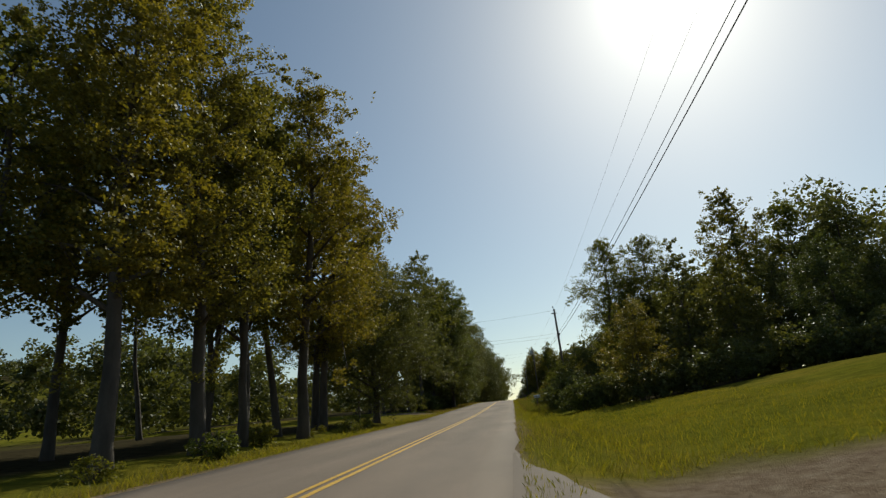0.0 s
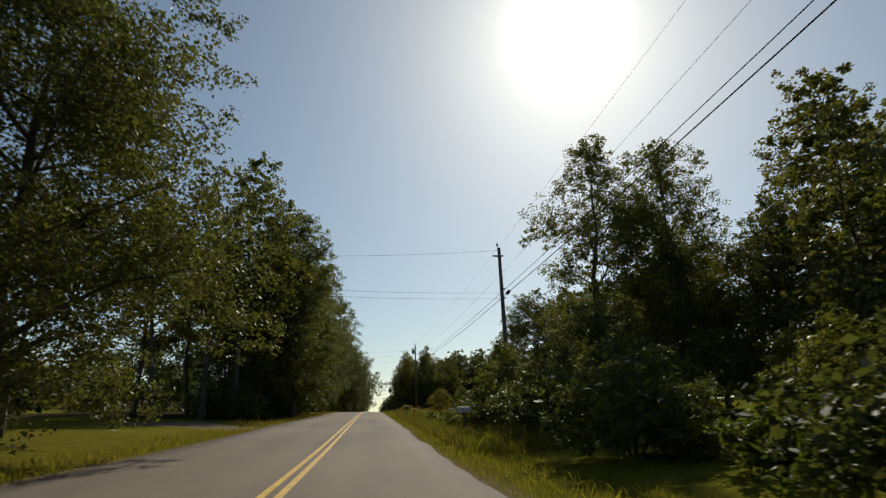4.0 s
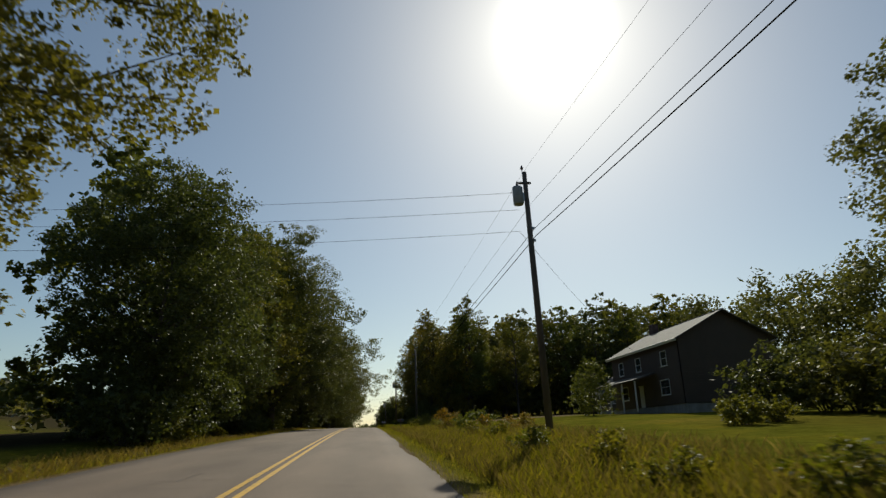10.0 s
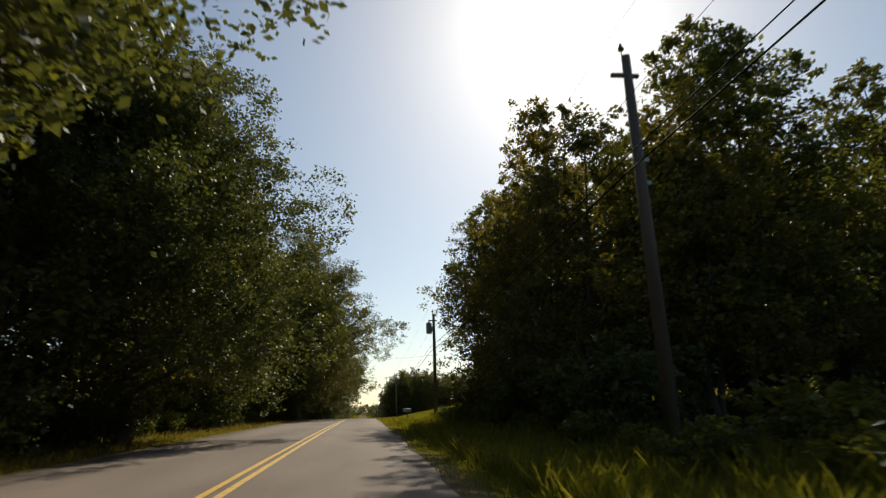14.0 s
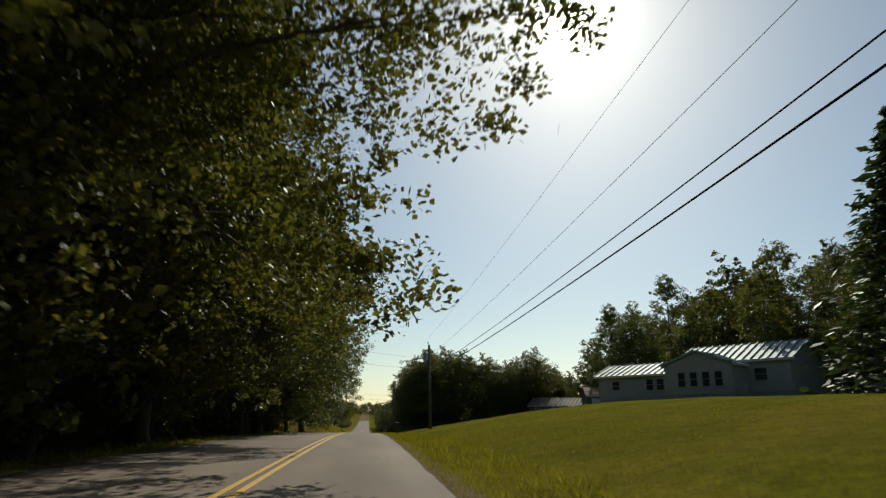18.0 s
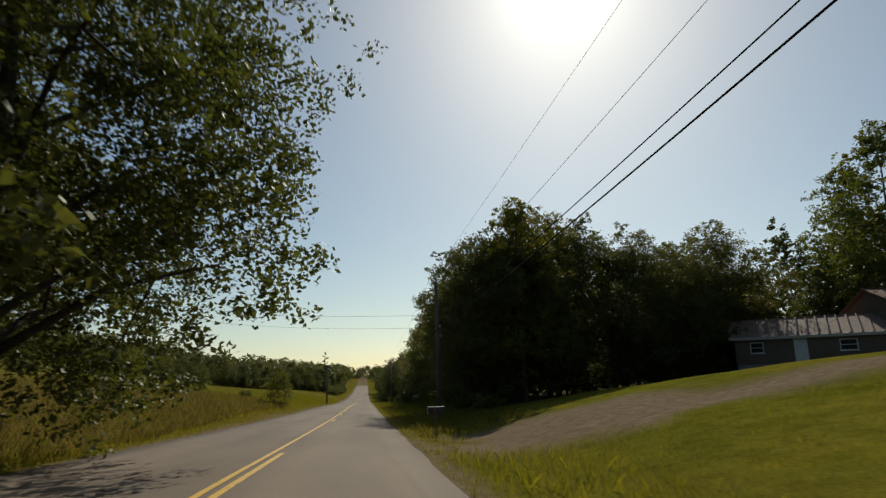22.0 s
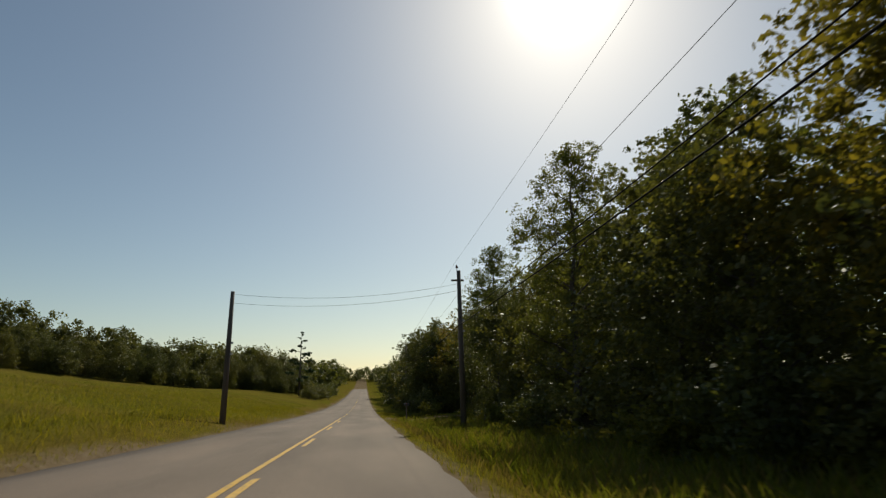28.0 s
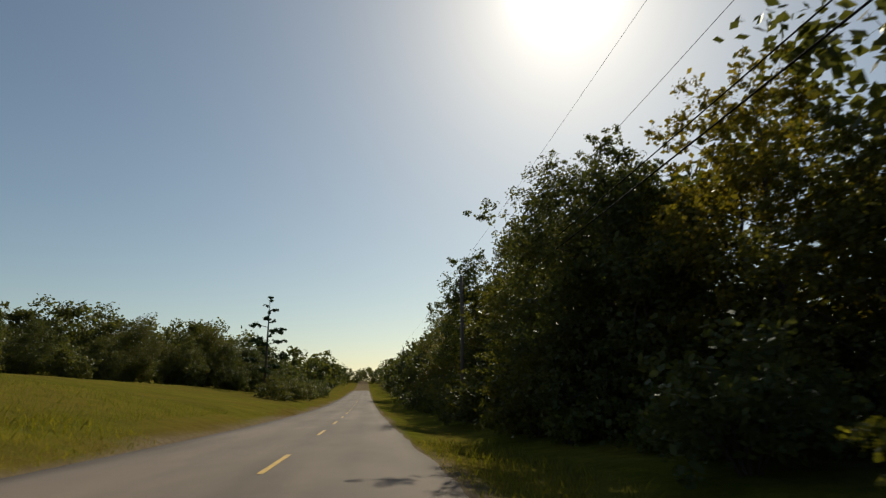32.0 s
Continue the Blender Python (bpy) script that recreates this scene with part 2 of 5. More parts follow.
def asphalt_material():
    m, t, b = mat("worn_asphalt")
    patch = ramp(t, noise_tex(t, 0.35, 4, 0.6, (1, 0.25, 1)), [(0.3, (0.158, 0.120, 0.094)), (0.55, (0.212, 0.162, 0.126)), (0.75, (0.256, 0.196, 0.152))])
    stones = ramp(t, noise_tex(t, 60, 2, 0.7), [(0.3, (0.65, 0.65, 0.66)), (0.6, (1, 1, 1)), (0.8, (1.3, 1.28, 1.22))])
    c = mix(t, 1.0, patch, stones, 'MULTIPLY')
    # wheel tracks, polished a little lighter along the road
    sep = t.nodes.new("ShaderNodeSeparateXYZ")
    g = t.nodes.new("ShaderNodeTexCoord")
    t.links.new(g.outputs["UV"], sep.inputs[0])
    tracks = ramp(t, sep.outputs[0], [(0.0, (0.72, 0.72, 0.72)), (0.10, (0.9, 0.9, 0.9)), (0.24, (1.08, 1.07, 1.05)), (0.36, (0.93, 0.93, 0.93)), (0.50, (1.04, 1.04, 1.03)), (0.57, (0.86, 0.86, 0.86)), (0.68, (1.08, 1.07, 1.05)), (0.79, (0.92, 0.92, 0.92)), (0.90, (1.07, 1.06, 1.04)), (1.0, (0.8, 0.8, 0.8))])
    c = mix(t, 0.8, c, tracks, 'MULTIPLY')
    t.links.new(c, b.inputs["Base Color"])
    b.inputs["Roughness"].default_value = 0.86
    b.inputs["Specular IOR Level"].default_value = 0.2
    bump(t, b, noise_tex(t, 90, 3, 0.7), 0.5, 0.006)
    return m


ASPHALT = asphalt_material()
TAR = plain("crack_tar", (0.03, 0.03, 0.032), 0.5, 0, 0.2, 4.0)


def paint_material():
    m, t, b = mat("worn_yellow_road_paint")
    worn = ramp(t, noise_tex(t, 9, 5, 0.7, (1, 0.5, 1)), [(0.30, (0.20, 0.15, 0.07)), (0.45, (0.52, 0.29, 0.02)), (0.7, (0.66, 0.37, 0.015))])
    t.links.new(worn, b.inputs["Base Color"])
    b.inputs["Roughness"].default_value = 0.65
    return m


PAINT = paint_material()


def ground_material():
    m, t, b = mat("grassy_ground")
    g1 = ramp(t, noise_tex(t, 0.09, 4, 0.6), [(0.3, (0.112, 0.118, 0.016)), (0.5, (0.145, 0.140, 0.020)), (0.72, (0.195, 0.160, 0.030))])
    g2 = ramp(t, noise_tex(t, 1.7, 5, 0.65), [(0.25, (0.6, 0.62, 0.55)), (0.55, (1, 1, 1)), (0.8, (1.3, 1.22, 1.05))])
    g3 = ramp(t, noise_tex(t, 16, 4, 0.7), [(0.3, (0.6, 0.62, 0.6)), (0.65, (1.15, 1.15, 1.1))])
    g4 = ramp(t, noise_tex(t, 0.33, 4, 0.6), [(0.32, (0.74, 0.78, 0.7)), (0.52, (1, 1, 1)), (0.70, (1.25, 1.08, 0.95))])
    c = mix(t, 1.0, mix(t, 1.0, mix(t, 1.0, g1, g4, 'MULTIPLY'), g2, 'MULTIPLY'), g3, 'MULTIPLY')
    # the meadow's dry, brownish grass, the woods' leaf litter and bare soil, each by its own mask
    at = t.nodes.new("ShaderNodeAttribute")
    at.attribute_name = "cover"
    sp = t.nodes.new("ShaderNodeSeparateXYZ")
    t.links.new(at.outputs["Vector"], sp.inputs[0])
    dry = ramp(t, noise_tex(t, 0.5, 5, 0.65), [(0.3, (0.10, 0.070, 0.018)), (0.55, (0.15, 0.10, 0.028)), (0.75, (0.095, 0.09, 0.016))])
    litter = ramp(t, noise_tex(t, 2.2, 5, 0.65), [(0.3, (0.028, 0.024, 0.014)), (0.6, (0.055, 0.045, 0.025)), (0.8, (0.04, 0.052, 0.016))])
    soil = ramp(t, noise_tex(t, 3.0, 6, 0.7), [(0.3, (0.13, 0.09, 0.06)), (0.55, (0.20, 0.15, 0.105)), (0.8, (0.27, 0.215, 0.16))])
    c = mix(t, sp.outputs[0], c, mix(t, 1.0, dry, g3, 'MULTIPLY'))
    c = mix(t, sp.outputs[1], c, litter)
    c = mix(t, sp.outputs[2], c, soil)
    t.links.new(c, b.inputs["Base Color"])
    b.inputs["Roughness"].default_value = 0.95
    b.inputs["Specular IOR Level"].default_value = 0.0
    bump(t, b, noise_tex(t, 12, 5, 0.7), 0.8, 0.06)
    return m


GROUND = ground_material()


# ---- mesh helpers ----
def mesh(name, verts, faces, material, smooth=False, uv=None):
    me = bpy.data.meshes.new(name)
    me.from_pydata([tuple(v) for v in verts], [], [tuple(f) for f in faces])
    me.materials.append(material)
    if smooth:
        me.polygons.foreach_set("use_smooth", [True] * len(me.polygons))
    me.update()
    return me


def quads(name, corners, material):
    """A mesh of loose quads from an (n, 4, 3) array."""
    n = len(corners)
    me = bpy.data.meshes.new(name)
    me.vertices.add(n * 4)
    me.vertices.foreach_set("co", corners.reshape(-1).astype(np.float32))
    me.loops.add(n * 4)
    me.loops.foreach_set("vertex_index", np.arange(n * 4, dtype=np.int32))
    me.polygons.add(n)
    me.polygons.foreach_set("loop_start", np.arange(0, n * 4, 4, dtype=np.int32))
    me.materials.append(material)
    me.update(calc_edges=True)
    return me


def part(name, data, material=None, parent=None, label=""):
    """Links a mesh or a bmesh as one mesh object under a thing or a part."""
    if isinstance(data, bmesh.types.BMesh):
        me = bpy.data.meshes.new(name)
        data.to_mesh(me)
        data.free()
        if material:
            me.materials.append(material)
        data = me
    ob = new(name, data)
    if parent:
        ob.parent = parent
    if label:
        ob["label"] = label
    return ob


def tube_into(bm, points, radii, sides=8, caps=True):
    """A tube along points, in a bmesh."""
    rings = []
    for i, p in enumerate(points):
        p = Vector(p)
        a = Vector(points[max(i - 1, 0)])
        b = Vector(points[min(i + 1, len(points) - 1)])
        w = (b - a).normalized()
        side = w.cross(Vector((0, 0, 1)) if abs(w.z) < 0.9 else Vector((0, 1, 0))).normalized()
        up = side.cross(w)
        r = radii[i] if hasattr(radii, "__len__") else radii
        rings.append([bm.verts.new(p + (side * math.cos(k * math.tau / sides) + up * math.sin(k * math.tau / sides)) * r) for k in range(sides)])
    for a, b in zip(rings, rings[1:]):
        for k in range(sides):
            f = bm.faces.new((a[k], a[(k + 1) % sides], b[(k + 1) % sides], b[k]))
            f.smooth = True
    if caps:
        bm.faces.new(rings[0][::-1])
        bm.faces.new(rings[-1])
    return bm


def box_into(bm, lo, hi, bevel=0.0, m=None):
    """A box from corner lo to corner hi, its edges rounded."""
    c = [(a + b) / 2 for a, b in zip(lo, hi)]
    s = [b - a for a, b in zip(lo, hi)]
    out = bmesh.ops.create_cube(bm, size=1.0, matrix=(m or Matrix()) @ Matrix.Translation(c) @ Matrix.Diagonal((*s, 1)))
    if bevel:
        edges = {e for v in out["verts"] for e in v.link_edges}
        bmesh.ops.bevel(bm, geom=list(edges), offset=bevel, segments=1, affect='EDGES')
    return bm


def box_bm(lo, hi, bevel=0.0, m=None):
    return box_into(bmesh.new(), lo, hi, bevel, m)


# ---- ground and road ----
def steps(knots):
    """Values from knot to knot at each knot's step."""
    out = []
    for (a, st), (b, _) in zip(knots, knots[1:]):
        n = max(1, round((b - a) / st))
        out += [a + (b - a) * i / n for i in range(n)]
    return out + [knots[-1][0]]


YS = steps([(-900, 100), (-120, 20), (-20, 1.5), (500, 4), (640, 12), (1000, 60), (2600, 200), (4200, 1)])
US = [-3600, -2200, -1300, -800, -600] + steps([(-480, 30), (-180, 15), (-75, 5), (-30, 2), (-14, 1)]) + [-12.6, -11.4, -10.2, -9.2, -8.2, -7.3, -6.5, -5.8, -5.2, LEFT - 0.25, LEFT, 0.0, RIGHT, RIGHT + 0.25, 4.1, 4.8, 5.5, 6.3, 7.2, 8.2, 9.2, 10.4, 11.6, 12.8] + steps([(14, 2), (30, 4), (75, 15), (180, 30), (480, 1)]) + [600, 800, 1300, 2200, 3600]

# spots of bare earth: middle y, half length, middle distance from the centre line, half width
SOIL = [(7.6, 3.6, 14, 10.5), (83, 4.0, -10.5, 5.6), (177, 3.6, -10.5, 5.6), (190.5, 2.6, 14, 10.5), (317, 1.2, 20, 16.6), (346.4, 2.3, 18, 14.4), (350.4, 3.0, 9.2, 4.6), (476, 5.0, 9, 5.5)]


def soil_at(u, y):
    """The share of bare soil on the drives."""
    soil = 0.0
    for cy, hy, cu, hu in SOIL:
        near = max(abs(y - cy) / hy, abs(u - cu) / hu)
        if near < 1.5:
            e = near + 0.35 * noise.noise(Vector((u * 0.5, y * 0.5, 9.0)))
            soil = max(soil, 1 - ease((e - 0.75) / 0.35))
    return soil


def cover(u, y):
    """Shares of dry meadow, leaf litter and bare soil."""
    n = noise.noise(Vector((u * 0.12, y * 0.12, 3.1)))
    dry = ease((y - 346) / 8) * ease((-u - 5.6) / 1.5) * (1 - ease((y - 392) / 22)) * (0.75 + 0.5 * n)
    dry *= 1 - 0.85 * ease((-u - 30) / 8)
    dry = max(dry, (0.45 + 0.5 * n) * ease((y - 380) / 20) * ease((-u - 6) / 3))
    edge = max(u - RIGHT, LEFT - u)
    strip_n = noise.noise(Vector((u * 0.5, y * 0.06, 31.0)))
    dry = max(dry, ((0.55 if u < 0 else 0.3) + 0.7 * strip_n) * (1 - ease((edge - 1.5) / 4)))
    dry = max(dry, 0.35 * ease(0.2 + 1.5 * noise.noise(Vector((u * 0.05, y * 0.05, 14.0)))))
    wood = 0.0
    if u < 0:
        wood = ease((-u - 10.5) / 3 + n) * max(1 - ease((y - 56) / 6), ease((y - 92) / 6) * (1 - ease((y - 340) / 8)))
    else:
        wood = ease((u - 10) / 4 + n) * max(ease((y - 40) / 6) * (1 - ease((y - 92) / 8)), ease((y - 200) / 5) * (1 - ease((y - 244) / 5)), ease((y - 366) / 8))
    far = ease((abs(u) - 45) / 40)
    wide = noise.noise(Vector((u * 0.011, y * 0.011, 21.0)))
    wood = wood * (1 - far) + far * ease(0.55 + 1.6 * wide)
    soil = soil_at(u, y)
    if edge < 0.5:
        soil = max(soil, 0.8 * (1 - ease((edge - 0.1 + 0.35 * n) / 0.35)))
    return max(0, min(1, dry)), max(0, min(1, wood)), max(0, min(1, soil))


def far_land(x, y):
    """Beyond the near land: wooded hills."""
    z = land(x, min(max(y, -119), 1390))
    u = x - road_x(min(y, 100))
    if u < -120:
        z += 47 * ease((-u - 90) / 330) * ease((y - 150) / 200)
    if u > 90:
        z += 10 * ease((u - 90) / 250)
    if y > 800:
        z += 12 * ease((y - 800) / 400)
    return z


verts, masks = [], []
for y in YS:
    for u in US:
        x = u + road_x(y)
        z = far_land(x, y)
        if LEFT < u < RIGHT:
            z -= 0.05
        verts.append((x, y, z))
        masks.append(cover(u, y))
nu = len(US)
faces = [(j * nu + i, j * nu + i + 1, (j + 1) * nu + i + 1, (j + 1) * nu + i) for j in range(len(YS) - 1) for i in range(nu - 1)]
gm = mesh("ground", verts, faces, GROUND, True)
att = gm.attributes.new("cover", 'FLOAT_VECTOR', 'POINT')
att.data.foreach_set("vector", [c for m3 in masks for c in m3])
ground = tagged(new("ground", gm), "rolling grassy ground with mown lawns, dry meadow and leaf litter", "ground", kind="structure")


def strip(name, u0, u1, y0, y1, lift, material, cols=1, step=1.5, thick=0.0, jitter=0.0):
    """A strip lying on the road, from u0 to u1 across and y0 to y1 along it, with its edges turned down."""
    n = max(1, round((y1 - y0) / step))
    vs, fs, uvs = [], [], []
    us = [u0 + (u1 - u0) * k / cols for k in range(cols + 1)]
    if thick:
        us = [u0] + us + [u1]
    for j in range(n + 1):
        y = y0 + (y1 - y0) * j / n
        for k, u in enumerate(us):
            drop = thick if thick and k in (0, len(us) - 1) else 0.0
            w = u
            if jitter and k in (0, 1, len(us) - 1, len(us) - 2):
                w += jitter * noise.noise(Vector((u * 3.1, y * 0.45, 1.7))) + jitter * 0.6 * noise.noise(Vector((u, y * 1.9, 4.0)))
            vs.append((w + road_x(y), y, road_z(y) - 0.012 * abs(w) + lift - drop))
            uvs.append(((u - LEFT) / (RIGHT - LEFT), y))
    w = len(us)
    for j in range(n):
        for k in range(w - 1):
            fs.append((j * w + k, j * w + k + 1, (j + 1) * w + k + 1, (j + 1) * w + k))
    me = mesh(name, vs, fs, material, True)
    layer = me.uv_layers.new(name="UVMap")
    for loop in me.loops:
        layer.data[loop.index].uv = uvs[loop.vertex_index]
    return me


road = tagged(new("road", strip("road", LEFT, RIGHT, -110, 1000, 0.0, ASPHALT, 10, 1.5, 0.12, 0.16)), "worn grey asphalt two-lane country road", "road", kind="structure")
SOLID_END = 478.8
for side in (-0.20, 0.06):
    part("yellow_line", strip("yellow_line", side, side + 0.125, -90, SOLID_END if side < 0 else 345, 0.006, PAINT, 1, 1.0), None, road, "worn yellow painted centre line")
for y0, y1 in ((481.0, 485.2), (490.0, 494.4)):
    part("yellow_dash", strip("yellow_dash", -0.08, 0.05, y0, y1, 0.006, PAINT, 1, 0.8), None, road)
y = 367.0
while y < 474:
    part("yellow_dash", strip("yellow_dash", 0.06, 0.185, y, y + 4.2, 0.006, PAINT, 1, 0.8), None, road)
    y += 12.2
y = 504.0
while y < 640:
    part("yellow_dash", strip("yellow_dash", -0.08, 0.05, y, y + 4.2, 0.006, PAINT, 1, 0.8), None, road)
    y += 12.2


# the asphalt widens towards the first dirt drive
vs, fs = [], []
n = 26
for j in range(n + 1):
    y = 1.0 + 14.0 * j / n
    w = 0.9 * ease((15 - y) / 6) + 1.6 * ease((10 - y) / 7)
    for k in range(4):
        u = RIGHT - 0.12 + (w + 0.12) * k / 3 + (0.06 * noise.noise(Vector((2.0, y * 1.3, 0.4))) if k == 3 else 0.0)
        vs.append((u, y, road_z(y) - 0.012 * abs(u) + (0.004 if k < 3 else -0.05)))
    if j:
        fs += [(4 * j - 4 + k, 4 * j - 3 + k, 4 * j + 1 + k, 4 * j + k) for k in range(3)]
apron = mesh("apron", vs, fs, ASPHALT, True)
layer = apron.uv_layers.new(name="UVMap")
for loop in apron.loops:
    layer.data[loop.index].uv = (0.99, vs[loop.vertex_index][1])
part("apron", apron, None, road, "worn asphalt apron where a dirt drive meets the road")


def crack(points, width, seed):
    """A jagged dark crack in the asphalt, as one thin ribbon."""
    rng = random.Random(seed)
    line = []
    for (u0, y0), (u1, y1) in zip(points, points[1:]):
        n = max(2, int(math.hypot(u1 - u0, y1 - y0) / 0.16))
        for i in range(n):
            f = i / n
            line.append((u0 + (u1 - u0) * f + rng.uniform(-0.05, 0.05), y0 + (y1 - y0) * f + rng.uniform(-0.05, 0.05)))
    line.append(points[-1])
    vs, fs = [], []
    for i, (u, y) in enumerate(line):
        a, b = line[max(0, i - 1)], line[min(len(line) - 1, i + 1)]
        d = math.hypot(b[0] - a[0], b[1] - a[1]) or 1.0
        w = width * rng.uniform(0.4, 1.0) * (0.3 if i in (0, len(line) - 1) else 1.0)
        nx, ny = -(b[1] - a[1]) / d * w, (b[0] - a[0]) / d * w
        for s in (-1, 1):
            vs.append((u + nx * s, y + ny * s, road_z(y) - 0.012 * abs(u) + 0.004))
        if i:
            fs.append((2 * i - 2, 2 * i - 1, 2 * i + 1, 2 * i))
    part("crack", mesh("crack", vs, fs, TAR, False), None, road)


crack([(-2.3, 369.5), (-1.8, 371.0), (-1.6, 373.2), (-1.5, 376.0)], 0.018, 1)
crack([(-2.4, 356.0), (-1.95, 357.4), (-1.87, 359.6), (-1.55, 362.6), (-0.8, 363.8), (-0.95, 369.5)], 0.016, 2)
crack([(1.4, 353.2), (1.9, 353.5), (2.4, 353.4)], 0.02, 3)
crack([(-3.4, 446.4), (-2.6, 446.9), (-1.9, 447.0)], 0.016, 4)
crack([(2.2, 443.2), (2.7, 443.5), (3.3, 443.6)], 0.022, 5)
crack([(-2.2, 139.5), (-1.6, 140.4), (-1.5, 142.0)], 0.014, 6)


# ---- trees ----
def leaf_quads(rng, centres, radii, count, size, flat=0.75, core=0.09, loose=1.0):
    """Leaves in many small tufts round the given clumps, oversized ones added deep inside as a shading core: an (n, 4,
    3) array.
    """
    centres, radii = np.array(centres, float), np.array(radii, float)
    share = radii ** 2 / (radii ** 2).sum()
    tufts = max(len(centres) * 3, count // 36)
    which = rng.choice(len(centres), tufts, p=share)
    v = rng.normal(size=(tufts, 3))
    v /= np.linalg.norm(v, axis=1)[:, None]
    tc = centres[which] + v * (rng.random(tufts) ** 0.4 * radii[which])[:, None] * np.array([1, 1, flat])
    tr = np.minimum(radii[which] * rng.uniform(0.16, 0.34, tufts) * loose, 3.2 * size * loose) + size * 0.5
    inner = int(count * core)
    pick = rng.integers(0, tufts, count - inner)
    v = rng.normal(size=(count - inner, 3))
    v /= np.linalg.norm(v, axis=1)[:, None]
    p = tc[pick] + v * (rng.random(count - inner) ** 0.5 * tr[pick])[:, None] * np.array([1, 1, 0.7])
    # oversized leaves added inside the clumps to block see-through light and darken them
    deep = rng.choice(len(centres), inner, p=share)
    q = centres[deep] + rng.normal(size=(inner, 3)) * (radii[deep] * 0.30)[:, None]
    p = np.concatenate([p, q])
    s = np.concatenate([size * rng.uniform(0.6, 1.3, count - inner), size * rng.uniform(1.2, 1.9, inner)])[:, None]
    a = rng.normal(size=(count, 3)) * np.array([1, 1, 0.55])
    a /= np.linalg.norm(a, axis=1)[:, None]
    b = np.cross(a, rng.normal(size=(count, 3)))
    b /= np.linalg.norm(b, axis=1)[:, None]
    droop = np.array([0, 0, -0.18]) * s
    return np.stack([p - a * s * 0.55, p + b * s * 0.36 + droop * 0.3, p + a * s * 0.55 + droop, p - b * s * 0.36 + droop * 0.3], 1)


def broad_tree(seed, height, base, radius, material, leaves=7000, size=0.34, lean=0.0, top=0.75, stems=1, sparse=False, core=0.09, stout=1.0):
    """A leafy tree at the origin: tapered trunk, limbs, and a crown of many small leaves. Returns its three meshes."""
    rng = np.random.default_rng(seed)
    bm, lm = bmesh.new(), bmesh.new()
    clumps, radii = [], []
    for k in range(stems):
        off = Vector((rng.uniform(-0.5, 0.5), rng.uniform(-0.5, 0.5), 0)) * (stems > 1)
        tilt = Vector((rng.uniform(-1, 1) * 0.05 + lean, rng.uniform(-1, 1) * 0.05, 1))
        if stems > 1:
            tilt += off * 0.28
        r0 = 0.0115 * stout * height * (1.0 if stems == 1 else 0.75)
        pts = [off + tilt * (height * 0.93 * f) + Vector((rng.normal() * 0.12, rng.normal() * 0.12, 0)) * (f > 0) for f in (-0.03, 0.04, 0.16, 0.32, 0.5, 0.68, 0.84, 1.0)]
        tube_into(bm, pts, [r0 * q for q in (1.5, 1.1, 0.9, 0.75, 0.58, 0.4, 0.24, 0.08)], 9)
        n = int((26 if not sparse else 15) / stems) + 4
        for i in range(n):
            f = (i + rng.random()) / n
            z = base + (height * 0.97 - base) * f
            # widest part low in the crown, rounded top
            prof = math.sin(math.pi * (0.16 + 0.84 * f) ** top) ** 0.7
            ang = i * 2.4 + rng.uniform(-0.5, 0.5)
            reach = radius * prof * rng.uniform(0.55, 1.08)
            at_trunk = off + tilt * (z - reach * 0.45 if z - reach * 0.45 > base * 0.6 else base * 0.6)
            end = off + tilt * z + Vector((math.cos(ang) * reach, math.sin(ang) * reach, rng.uniform(-0.3, 0.3)))
            mid = at_trunk.lerp(end, 0.5) + Vector((0, 0, reach * 0.10))
            rr = max(0.02, r0 * 0.42 * (1 - f * 0.65))
            tube_into(lm, [at_trunk, mid, end], [rr, rr * 0.6, rr * 0.15], 5, False)
            big = radius * rng.uniform(0.26, 0.42) * (0.75 + 0.5 * prof)
            clumps.append(end * 0.92 + (off + tilt * z) * 0.08)
            radii.append(big)
            for q in range(3):
                clumps.append(at_trunk.lerp(end, rng.uniform(0.45, 0.95)) + Vector(rng.normal(size=3) * big * 0.6))
                radii.append(big * rng.uniform(0.35, 0.7))
                if rng.random() < 0.6:
                    tw = clumps[-1]
                    tube_into(lm, [mid.lerp(end, 0.4), tw], [rr * 0.35, 0.012], 4, False)
    leavesm = quads("crown", leaf_quads(rng, clumps, radii, leaves, size, core=core), material)
    return bm, lm, leavesm


def tree_thing(name, parts, label, category="tree"):
    """An Empty with trunk, limbs and crown."""
    thing = tagged(new(name), label, category)
    bm, lm, crown = parts
    part("trunk", bm, BARK, thing)
    if lm:
        part("branching", lm, BARK, thing)
    part("crown", crown, None, thing)
    return thing


